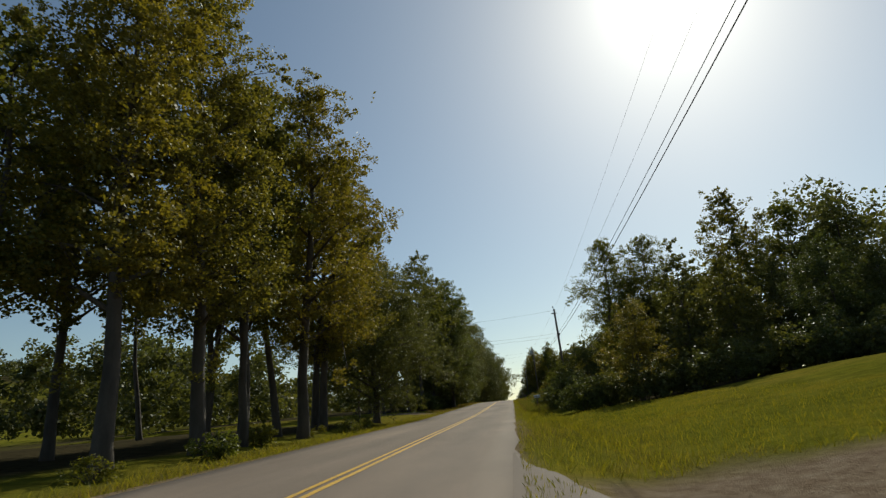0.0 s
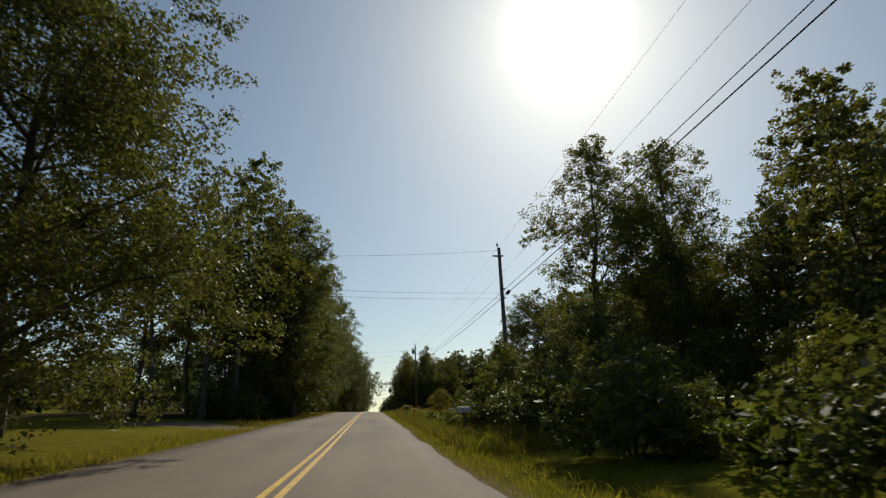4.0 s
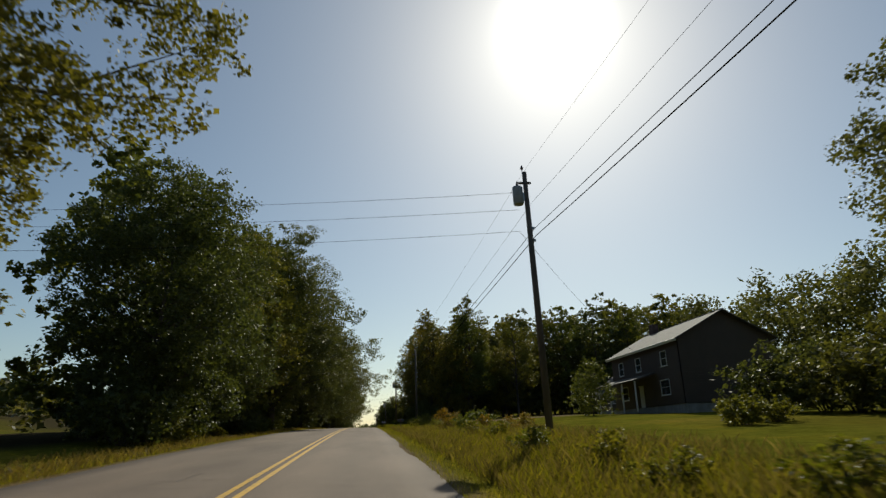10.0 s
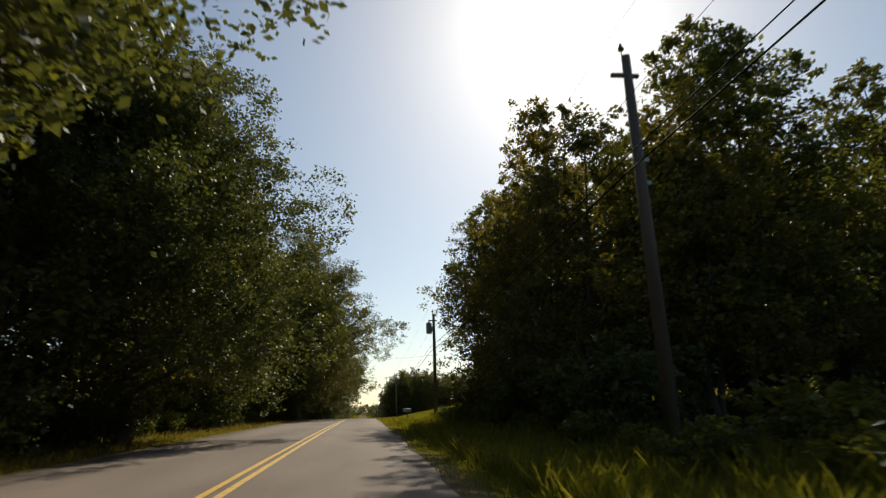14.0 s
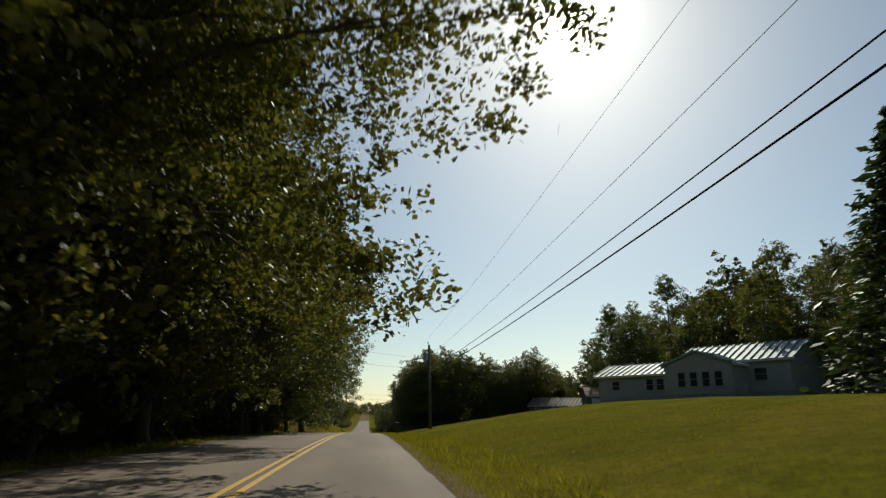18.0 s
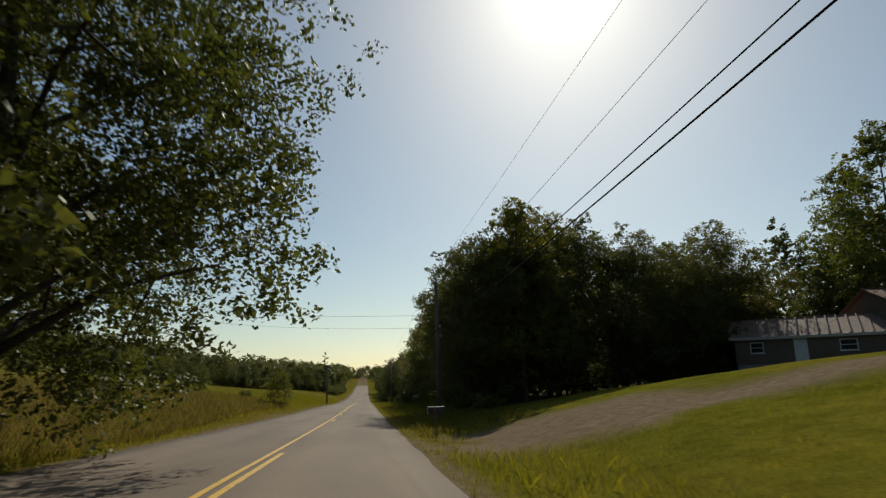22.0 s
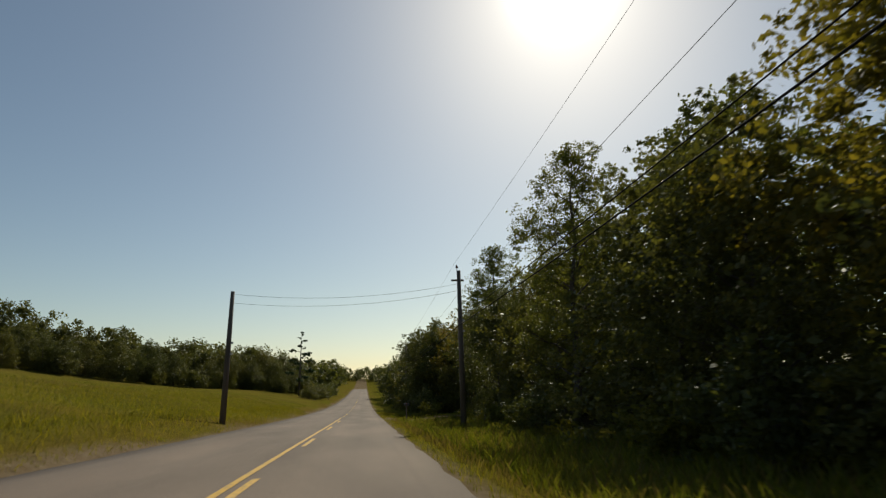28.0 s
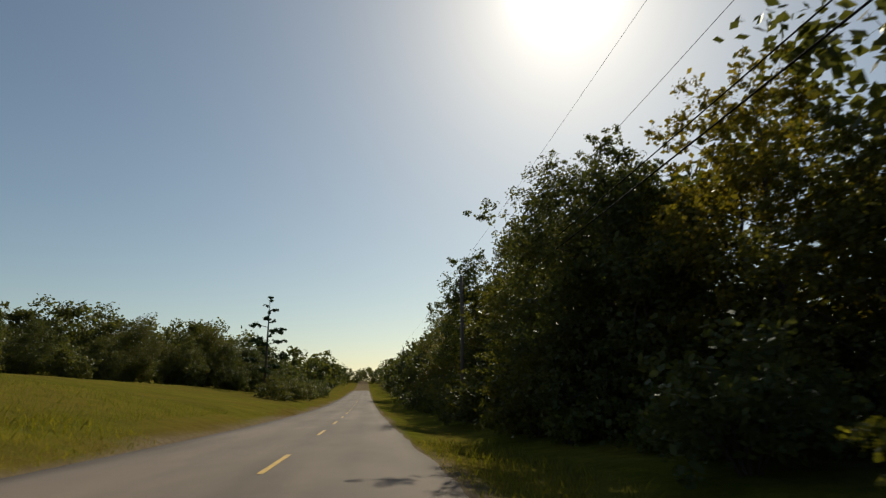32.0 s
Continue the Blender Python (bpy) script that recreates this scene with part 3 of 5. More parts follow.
def conifer(seed, height, radius, base, leaves=5200, tiers=17, ragged=0.2, size=0.34, droop=0.22):
    """A spruce or pine: tiers of branches with needle sprays."""
    rng = np.random.default_rng(seed)
    bm, lm = bmesh.new(), bmesh.new()
    tube_into(bm, [(0, 0, -0.3), (0, 0, height * 0.5), (0, 0, height)], [height * 0.016, height * 0.010, 0.02], 8)
    corners = []
    per = 9
    n_each = max(4, leaves // (tiers * per))
    for i in range(tiers):
        f = i / (tiers - 1)
        z = base + (height - base) * f
        for k in range(per):
            ang = k * math.tau / per + i * 0.37 + rng.uniform(-0.2, 0.2)
            reach = radius * (1 - f) ** 0.85 * rng.uniform(1 - ragged, 1 + ragged * 0.4) + 0.12
            d = np.array([math.cos(ang), math.sin(ang), 0])
            tip = np.array([0, 0, z]) + d * reach + np.array([0, 0, -droop * reach])
            if reach > 0.5:
                tube_into(lm, [(0, 0, z), tuple(tip)], [0.035, 0.008], 4, False)
            s = rng.random(n_each) ** 0.7
            p = np.array([0, 0, z]) + np.outer(s, tip - np.array([0, 0, z])) + rng.normal(size=(n_each, 3)) * (0.10 + 0.10 * reach) * np.array([1, 1, 0.55])
            a = np.tile(d, (n_each, 1)) + rng.normal(size=(n_each, 3)) * 0.55
            a /= np.linalg.norm(a, axis=1)[:, None]
            b = np.cross(a, np.array([0, 0, 1]) + rng.normal(size=(n_each, 3)) * 0.35)
            b /= np.linalg.norm(b, axis=1)[:, None]
            sz = size * rng.uniform(0.6, 1.3, n_each)[:, None]
            dr = np.array([0, 0, -0.3]) * sz
            corners.append(np.stack([p - a * sz * 0.6, p + b * sz * 0.3 + dr * 0.4, p + a * sz * 0.6 + dr, p - b * sz * 0.3 + dr * 0.4], 1))
    return bm, lm, quads("crown", np.concatenate(corners), NEEDLE)


def ragged_pine(seed, height, radius, base, leaves):
    """An old pine: a straight trunk with uneven level limbs that carry flat tufts of needles."""
    rng = np.random.default_rng(seed)
    bm, lm = bmesh.new(), bmesh.new()
    tube_into(bm, [(0, 0, -0.3), (0.05, 0, height * 0.5), (0, 0.05, height * 0.97)], [height * 0.017, height * 0.011, 0.03], 8)
    cs, rs = [], []
    n = 17
    for i in range(n):
        f = i / (n - 1)
        z = base + (height * 0.96 - base) * f
        ang = i * 2.4 + rng.uniform(-0.5, 0.5)
        reach = radius * (0.75 + 0.25 * math.sin(3.0 * f)) * (1 - 0.72 * f) * rng.uniform(0.55, 1.2)
        end = Vector((math.cos(ang) * reach, math.sin(ang) * reach, z + reach * rng.uniform(0.02, 0.22)))
        tube_into(lm, [(0, 0, z - 0.1), tuple(end * 0.5 + Vector((0, 0, (z - 0.1) * 0.5))), tuple(end)], [0.07, 0.045, 0.015], 5, False)
        for q in (0.5, 0.75, 1.0):
            cs.append(Vector((end.x * q, end.y * q, z + (end.z - z) * q)) + Vector(rng.normal(size=3) * 0.15))
            rs.append((0.30 + 0.16 * reach) * rng.uniform(0.8, 1.2))
    cs.append(Vector((0, 0, height)))
    rs.append(0.5)
    return bm, lm, quads("crown", leaf_quads(rng, cs, rs, leaves, 0.26, flat=0.42, core=0.05), NEEDLE)


def bush_thing(seed, height, radius, material, leaves, label, size=0.2, name="bush"):
    rng = np.random.default_rng(seed)
    bm = bmesh.new()
    clumps, radii = [], []
    for i in range(11):
        ang, f = i * 2.4, (i + 0.5) / 11
        r = radius * math.sqrt(f) * rng.uniform(0.6, 1.0)
        z = height * (0.25 + 0.62 * (1 - f * 0.75) * rng.uniform(0.6, 1.05))
        end = Vector((math.cos(ang) * r, math.sin(ang) * r, z))
        tube_into(bm, [(end.x * 0.1, end.y * 0.1, -0.1), (end.x * 0.5, end.y * 0.5, z * 0.55), end], [0.03, 0.02, 0.008], 4, False)
        clumps.append(end)
        radii.append(radius * rng.uniform(0.32, 0.5))
        clumps.append(Vector((end.x * 0.9, end.y * 0.9, z * 0.45)))
        radii.append(radius * rng.uniform(0.3, 0.45))
    thing = tagged(new(name), label, "bush")
    tagged(part("branching", bm, BARK, thing), kind="stuff")
    part("foliage", quads("foliage", leaf_quads(rng, clumps, radii, leaves, size), material), None, thing)
    return thing


KINDS = {}


def kind(key, thing):
    """Keeps a thing as the pattern for its like; the first one placed is the thing itself."""
    KINDS[key] = [thing, False]


def plant(key, x, y, scale=1.0, turn=None, sink=0.05, group="", tall=1.0, label=""):
    """Stands a tree or bush of that kind on the ground."""
    first, used = KINDS[key]
    turn = random.uniform(0, 360) if turn is None else turn
    z = far_land(x, y) - sink
    if used:
        ob = copy_thing(first, pose(x, y, z, 0, 0, turn))
    else:
        ob, KINDS[key][1] = first, True
        ob.matrix_basis = pose(x, y, z, 0, 0, turn)
    ob.scale = (scale, scale, scale * tall)
    if group:
        ob["group"] = group
    if label:
        ob["label"] = label
    return ob


kind("tall_a", tree_thing("broadleaf_tree", broad_tree(11, 20.0, 4.5, 4.7, LEAF, 27000, 0.19), "tall leafy green tree with a dark trunk at the wood's edge"))
kind("tall_b", tree_thing("broadleaf_tree", broad_tree(12, 21.0, 7.0, 4.1, LEAF_WARM, 22000, 0.19, 0.04), "tall yellow-green tree with a bare lower trunk"))
kind("tall_c", tree_thing("broadleaf_tree", broad_tree(13, 18.0, 2.4, 5.0, LEAF_DARK, 30000, 0.19), "dense dark green broadleaf tree with a full crown"))
kind("slim", tree_thing("broadleaf_tree", broad_tree(14, 19.0, 9.0, 2.8, LEAF_WARM, 10000, 0.19, 0.05, 0.8, 1, True), "thin tall tree with sparse leaves high up"))
kind("oak", tree_thing("oak_tree", broad_tree(18, 17.0, 3.6, 6.8, LEAF_DARK, 44000, 0.17, 0.03, 0.9), "large spreading tree with leafy limbs hanging over the road"))
kind("near_a", tree_thing("broadleaf_tree", broad_tree(51, 20.5, 4.0, 4.6, LEAF, 56000, 0.14, core=0.03, stout=1.2), "tall leafy green tree leaning over the roadside"))
kind("near_b", tree_thing("broadleaf_tree", broad_tree(52, 21.5, 6.0, 4.2, LEAF_WARM, 48000, 0.14, 0.04, core=0.03, stout=1.2), "tall yellow-green tree with a slender trunk by the road"))
kind("near_oak", tree_thing("oak_tree", broad_tree(53, 17.0, 3.6, 6.8, LEAF_DARK, 150000, 0.135, 0.03, 0.9, core=0.03, stout=1.7), "large spreading tree with leafy limbs hanging over the road"))
kind("multi", tree_thing("broadleaf_tree", broad_tree(16, 15.0, 3.0, 4.9, LEAF_WARM, 23000, 0.19, 0.0, 0.8, 3), "leafy tree with several leaning stems"))
kind("broad", tree_thing("broadleaf_tree", broad_tree(15, 11.0, 0.8, 4.6, LEAF_DARK, 24000, 0.17, 0.0, 0.85), "broad round leafy tree with foliage down to the grass"))
kind("dome", tree_thing("broadleaf_tree", broad_tree(61, 14.0, 0.9, 5.0, LEAF_DARK, 62000, 0.14, 0.0, 1.3, core=0.06), "dense dark broadleaf tree with a round domed crown"))
kind("small", tree_thing("small_tree", broad_tree(17, 6.0, 0.6, 2.4, LEAF, 10000, 0.14, 0.0, 0.85), "small bushy tree with green leaves"))
kind("orange", tree_thing("small_tree", broad_tree(19, 4.4, 0.5, 1.9, LEAF_WARM, 9000, 0.12, 0.0, 0.85), "small tree with yellowish leaves on the lawn", "tree"))
kind("back_a", tree_thing("broadleaf_tree", broad_tree(41, 18.0, 1.2, 5.0, LEAF_DARK, 11000, 0.34), "leafy tree deep in the shaded wood"))
kind("back_b", tree_thing("broadleaf_tree", broad_tree(42, 20.0, 2.0, 4.6, LEAF, 10500, 0.34), "tall leafy tree deep in the shaded wood"))
kind("spruce", tree_thing("spruce_tree", conifer(21, 11.0, 3.0, 0.5, 8500, 22, 0.18, 0.34), "dense dark spruce tree with a pointed top on the lawn"))
kind("pine", tree_thing("pine_tree", ragged_pine(22, 16.0, 4.6, 4.0, 6500), "ragged dark pine tree rising over the woods"))
kind("bush", bush_thing(31, 1.6, 1.3, LEAF, 2600, "leafy green roadside bush among tall grass", 0.12))
kind("weeds", bush_thing(32, 1.0, 0.9, BLADE, 1900, "clump of tall green roadside weeds", 0.075, "weed_clump"))
kind("gold", bush_thing(34, 1.7, 1.2, LEAF_GOLD, 3600, "clump of tall golden-yellow weeds beside the road", 0.085, "weed_clump"))
kind("shrub", bush_thing(33, 3.4, 2.3, LEAF_DARK, 4800, "tall dark shrub at the wood's edge", 0.16))


# ---- woods ----
WOODS = "trees of the woods beside the road"


BACK = ["back_a", "back_b"]


def far_woods(name, places, seed, label, leaves=330, size=1.0):
    """Trees too deep or far to pick apart, as one mesh of rough leafy crowns."""
    rng = np.random.default_rng(seed)
    out = []
    for place in places:
        x, y = place[:2]
        z = far_land(x, y)
        h = place[2] if len(place) > 2 else rng.uniform(9, 15)
        cs, rs = [], []
        for k in range(12):
            a, f = rng.uniform(0, math.tau), (k + rng.random()) / 12
            w = (0.14 + 0.11 * math.sin(math.pi * min(1, 0.25 + f * 0.75))) * h
            cs.append((x + math.cos(a) * w, y + math.sin(a) * w, z + h * (0.12 + 0.80 * f)))
            rs.append(h * rng.uniform(0.10, 0.19))
        out.append(leaf_quads(rng, cs, rs, leaves, size, core=0.13, loose=2.4))
    ob = new(name, quads(name, np.concatenate(out), LEAF_DARK))
    return tagged(ob, label, "woods", kind="stuff")


def wood(y0, y1, u0, u1, gap, kinds, lo=0.85, hi=1.15, seed=1, group=WOODS, far=False):
    """Trees at uneven places over a stretch beside the road."""
    rng = random.Random(seed)
    y = y0
    deep = []
    while y < y1:
        u = u0
        while abs(u) <= abs(u1):
            yy, uu = y + rng.uniform(-0.35, 0.35) * gap, u + rng.uniform(-0.3, 0.3) * gap
            if far:
                deep.append((uu + road_x(yy), yy, 19.0 * rng.uniform(lo, hi)))
            else:
                plant(rng.choice(kinds), uu + road_x(yy), yy, rng.uniform(lo, hi), rng.uniform(0, 360), 0.05, group, rng.uniform(0.92, 1.12))
            u += gap * (1 if u1 > 0 else -1)
        y += gap
    if deep:
        far_woods("wood_interior", deep, seed, "shaded leafy trees deep in the wood", 2200, 0.42)


def hedge(y0, y1, u, gap, kinds, lo, hi, seed, group="bushes along the woods"):
    """Bushes in a loose row along the road."""
    rng = random.Random(seed)
    y = y0
    while y < y1:
        yy, uu = y + rng.uniform(-0.4, 0.4) * gap, u + rng.uniform(-0.9, 0.9)
        plant(rng.choice(kinds), uu + road_x(yy), yy, rng.uniform(lo, hi), rng.uniform(0, 360), 0.04, group)
        y += gap


FRONT = ["tall_a", "tall_a", "tall_b", "tall_c", "multi"]
# left of the road: tall slim trees, then a lawn, then an unbroken wood up to the meadow
wood(20, 46, -10.8, -11, 4.6, ["near_b", "slim", "near_b", "slim"], 0.98, 1.15, 1)
wood(20, 46, -15.8, -20, 6.6, ["slim", "tall_b", "slim"], 0.95, 1.12, 61)
wood(18, 50, -27, -40, 11.0, ["slim"], 0.75, 0.95, 2)
plant("near_oak", -9.6, 57.5, 0.96, 40, group=WOODS)
plant("near_b", -11.6, 45.5, 1.0, 100, group=WOODS)
plant("near_b", -9.4, 36.5, 1.14, 10, group=WOODS)
plant("near_a", -6.5, 104.0, 1.12, 30, group=WOODS)
wood(96, 136, -10.8, -11, 5.0, FRONT, 0.98, 1.22, 3)
plant("dome", -9.8, 163.5, 1.16, 40, group=WOODS, label="single dense dark tree with a round crown by the road")
wood(169, 178, -10.4, -11, 4.4, ["dome", "tall_a"], 0.82, 0.92, 63)
plant("near_b", -9.0, 140.5, 1.2, 70, group=WOODS)
wood(98, 136, -17.0, -18, 10.0, ["slim", "tall_b"], 1.0, 1.15, 4)
wood(171, 175, -16.0, -17, 6.0, BACK, 1.05, 1.25, 64)
wood(136, 158, -27, -40, 7.0, BACK, 0.6, 0.8, 65, far=True)
wood(184, 262, -10.5, -11, 5.0, FRONT, 0.95, 1.18, 5)
wood(182, 262, -16.5, -17, 9.0, ["tall_b", "back_b"], 0.95, 1.15, 6)
wood(266, 340, -8.4, -9, 5.0, ["tall_c", "oak", "tall_a", "tall_c"], 1.02, 1.2, 7)
wood(266, 340, -18.0, -19, 11.0, ["tall_b", "slim"], 0.85, 1.0, 8)
for yy, uu, s in ((120, -8.6, 1.14), (221, -7.6, 1.0), (200, -8.5, 1.3), (288, -7.6, 1.12), (313, -7.0, 1.15), (271.5, -6.6, 1.35), (344.4, -6.5, 1.08), (339.0, -12.5, 1.1), (359.0, -17.5, 0.9)):
    plant("near_oak", uu, yy, s, 106.0 if yy == 344.4 else (yy * 37.0) % 360, group=WOODS)
hedge(18, 54, -9.0, 4.5, ["bush", "weeds"], 0.6, 1.0, 21)
hedge(158, 174, -9.0, 2.6, ["shrub", "bush", "weeds"], 0.7, 1.1, 62)
hedge(94, 137, -9.3, 2.6, ["shrub", "bush", "bush", "weeds"], 0.7, 1.1, 22)
hedge(182, 262, -9.2, 2.6, ["shrub", "bush", "bush", "weeds"], 0.7, 1.1, 23)
hedge(264, 342, -9.6, 2.8, ["shrub", "shrub", "bush"], 0.7, 1.1, 24)
hedge(98, 136, -13.5, 4.0, ["shrub"], 1.1, 1.5, 25)
hedge(172, 344, -13.5, 4.0, ["shrub"], 1.1, 1.5, 66)
# far trees behind the left lawn
wood(60, 98, -34, -50, 8.0, BACK, 0.55, 0.75, 9, far=True)
plant("slim", -13.5, 66, 0.62, group=WOODS)
plant("slim", -12.5, 92, 0.95, group=WOODS)
plant("slim", -15.5, 89, 1.0, group=WOODS)

# right of the road: bushes and a wood behind the first lawn
wood(46, 68, 12.5, 17, 5.0, ["broad", "multi", "small"], 0.45, 0.6, 11)
wood(52, 76, 22, 36, 7.0, ["tall_c", "back_a"], 0.58, 0.7, 12)
wood(66, 90, 40, 60, 8.0, BACK, 0.95, 1.25, 13, far=True)
for xx, yy, k, s in ((16.8, 78.5, "near_a", 1.0), (21.8, 76.5, "near_a", 0.98), (25.5, 70.0, "tall_c", 0.75), (32.0, 72.0, "tall_b", 1.12), (36.5, 70.0, "tall_a", 1.05), (41.0, 66.0, "tall_c", 1.1), (27, 84, "tall_c", 0.85)):
    plant(k, xx, yy, s, group=WOODS)
plant("pine", 44.0, 108.0, 1.35)
for i in range(17):
    plant("shrub", 8.5 + i * 2.1, 46.0 + 1.2 * math.sin(i * 2.3) - 0.05 * i, 0.8 + 0.035 * i, i * 77, group="bushes along the woods")
plant("small", 9.3, 75.0, 0.82, 30, group=WOODS)
plant("shrub", 8.2, 74.2, 0.8, 200, group="bushes along the woods")
hedge(44, 70, 9.0, 3.0, ["bush", "shrub", "weeds"], 0.7, 1.05, 26)
hedge(76, 86, 11.5, 2.2, ["shrub", "shrub", "bush"], 0.85, 1.25, 27)
hedge(78, 108, 7.4, 2.6, ["weeds", "weeds", "bush"], 0.6, 1.0, 28)
plant("orange", 9.8, 112.0, 0.72, label="small tree with orange-tinged leaves on the lawn")
plant("multi", 18.2, 112.0, 0.55)
wood(100, 130, 34, 46, 7.0, BACK, 0.8, 1.0, 14, far=True)
# a row of tall trees behind the second lawn
for xx, yy, k, s in ((31.6, 147.0, "dome", 1.5), (38.0, 150.0, "tall_a", 1.08), (37.5, 145.5, "tall_c", 1.22), (42.0, 142.0, "tall_a", 1.16), (46.5, 138.0, "tall_c", 1.24), (51.0, 133.0, "tall_b", 1.18), (44.5, 150.0, "tall_c", 1.25)):
    plant(k, xx, yy, s, group=WOODS)
for xx, yy, sc in ((11.6, 96.5, 0.7), (13.0, 98.8, 0.8), (14.4, 97.6, 0.75), (15.9, 99.2, 0.85), (12.6, 101.0, 0.7), (17.2, 98.0, 0.7), (9.6, 186.6, 0.95), (10.9, 187.2, 0.7), (6.9, 119.5, 0.45), (8.8, 121.0, 0.5), (9.5, 159.0, 0.5), (11.0, 161.5, 0.55), (7.6, 104.0, 0.6), (8.2, 131.0, 0.55), (9.4, 165.0, 0.6), (7.9, 172.0, 0.5)):
    plant("gold", xx, yy, sc, group="golden weeds beside the road")
plant("bush", 10.6, 205.2, 1.05)
plant("bush", 12.4, 206.4, 0.9)
hedge(128, 166, 30, 3.4, ["shrub"], 1.3, 1.8, 67)
hedge(118, 150, 37, 3.4, ["shrub"], 1.4, 1.9, 68)
plant("bush", 18.5, 152.5, 1.0, label="low round bush on the mown lawn")
plant("bush", 20.8, 153.5, 0.8, label="low round bush on the mown lawn")
plant("small", 22.6, 181, 0.85)
hedge(118, 150, 7.8, 3.5, ["weeds"], 0.6, 0.9, 29)
hedge(156, 186, 8.6, 3.2, ["weeds", "weeds", "bush"], 0.6, 1.0, 30)
# behind the first house
wood(226, 246, 30, 62, 6.0, BACK, 0.86, 1.06, 15)
plant("pine", 53, 225, 1.1)
wood(186, 222, 54, 70, 7.0, BACK, 0.8, 0.95, 16, far=True)
# the wood on the right at the brow
wood(214, 246, 13.0, 25, 5.2, ["tall_a", "tall_c", "multi", "tall_b"], 0.74, 0.92, 17)
plant("oak", 13.4, 236.5, 0.92, group=WOODS)
hedge(197, 246, 8.6, 2.6, ["weeds", "bush", "bush"], 0.65, 1.05, 31)
hedge(213, 246, 10.6, 3.0, ["shrub"], 0.8, 1.15, 32)
# lawn with the spruces
plant("spruce", 28.2, 284.0, 1.75, 10, tall=0.74)
plant("spruce", 35.0, 283.0, 1.25, 130)
plant("tall_b", 28.5, 268, 0.7)
# woods behind the long house and the garages
wood(330, 400, 52, 75, 8.0, ["tall_c", "tall_a", "back_a"], 0.95, 1.2, 18)
wood(384, 404, 26, 48, 5.5, ["tall_c", "back_a"], 0.58, 0.67, 19)
for xx, yy, k in ((12.6, 373.5, 0.98), (10.0, 371.6, 0.84), (16.6, 376.0, 1.04), (20.0, 377.0, 1.0), (24.6, 377.5, 0.95), (29.5, 379.0, 0.88), (36.0, 383.0, 1.12), (32.8, 386.0, 1.0), (40.0, 388.0, 0.95)):
    plant("dome", xx, yy, k, group=WOODS)
wood(296, 330, 48, 66, 9.0, ["tall_c", "back_a"], 0.75, 0.95, 20)
# the last wood on the right
wood(370, 400, 12.6, 13, 4.4, ["tall_c", "tall_a", "tall_c"], 0.66, 0.78, 33)
wood(392, 436, 18.5, 26, 6.5, BACK, 0.7, 0.86, 34)
wood(402, 424, 12.6, 13, 4.4, ["multi", "tall_a", "tall_c"], 0.66, 0.8, 35)
wood(427, 441, 12.0, 13, 4.4, ["broad", "multi"], 0.68, 0.85, 45)
for xx, yy, k, s in ((11.6, 448.5, "near_a", 0.68), (15.0, 441.5, "tall_c", 0.7), (20.5, 448, "tall_a", 0.86), (11.4, 463.0, "dome", 0.64), (13.5, 456, "broad", 0.9), (16.5, 463, "multi", 0.8), (24, 458, "back_a", 0.9), (21, 470, "tall_a", 0.85), (15.2, 482, "near_a", 0.86), (18.8, 479.0, "tall_c", 0.8), (23, 474, "tall_c", 0.8), (19.5, 488, "tall_a", 0.66), (13.6, 490.0, "broad", 0.72), (11.2, 496.5, "broad", 0.84), (11.6, 502.0, "broad", 0.86), (10.8, 499.0, "dome", 0.78), (20.5, 484.0, "tall_c", 0.85), (16.6, 487.0, "tall_c", 0.74)):
    plant(k, xx, yy, s, group=WOODS)
wood(494, 522, 12.2, 13, 4.6, ["broad", "multi", "tall_c"], 0.6, 0.74, 36)
wood(524, 560, 11.8, 12, 4.8, ["broad", "multi", "tall_c"], 0.58, 0.74, 37)
wood(490, 640, 18, 24, 7.0, BACK, 0.6, 0.75, 37, far=True)
wood(440, 492, 28, 46, 7.0, BACK, 0.7, 0.85, 46, far=True)
wood(562, 640, 11.0, 12, 6.0, BACK, 0.45, 0.6, 38, far=True)
hedge(366, 436, 9.6, 3.0, ["bush", "shrub", "weeds"], 0.7, 1.1, 39)
hedge(464, 502, 17, 3.2, ["shrub"], 1.2, 1.6, 48)
hedge(464, 502, 22, 3.2, ["shrub"], 1.3, 1.7, 49)
hedge(438, 468, 9.0, 3.0, ["bush", "weeds", "shrub"], 0.6, 1.0, 40)
hedge(484, 560, 9.0, 3.2, ["bush", "shrub"], 0.7, 1.1, 41)

# the meadow: single bushes, and the wood along its far side
MEADOW = "small trees standing in the meadow"
plant("small", -6.9, 395.2, 0.64, group=MEADOW)
plant("small", -17.9, 406.4, 0.56, group=MEADOW)
plant("small", -27.0, 409, 0.78, group=MEADOW)
plant("bush", -12, 404, 0.7)
plant("bush", -24, 408, 0.7)
rim = random.Random(77)
second = []
for i in range(46):
    f = i / 45
    x = -13 - 105 * f ** 1.15 - rim.uniform(0, 4)
    y = 600 - 170 * f + rim.uniform(-3, 3)
    plant(rim.choice(["broad", "small", "dome", "broad"]), x, y, rim.uniform(0.58, 0.76) * (1 - 0.3 * f), rim.uniform(0, 360), group="trees along the meadow's far edge")
    second += [(x - 7 + rim.uniform(-3, 3), y + 9, rim.uniform(9.5, 13) * (1 - 0.3 * f)) for k in range(2)]
far_woods("meadow_wood", second, 78, "leafy wood behind the meadow's edge", 1300, 0.42)
rim_low = random.Random(79)
for x, y, h in second[::2]:
    plant("shrub", x + 6 + rim_low.uniform(-1, 1), y - 9, rim_low.uniform(0.9, 1.4), rim_low.uniform(0, 360), group="bushes along the meadow")
plant("pine", -14.5, 580, 1.0)
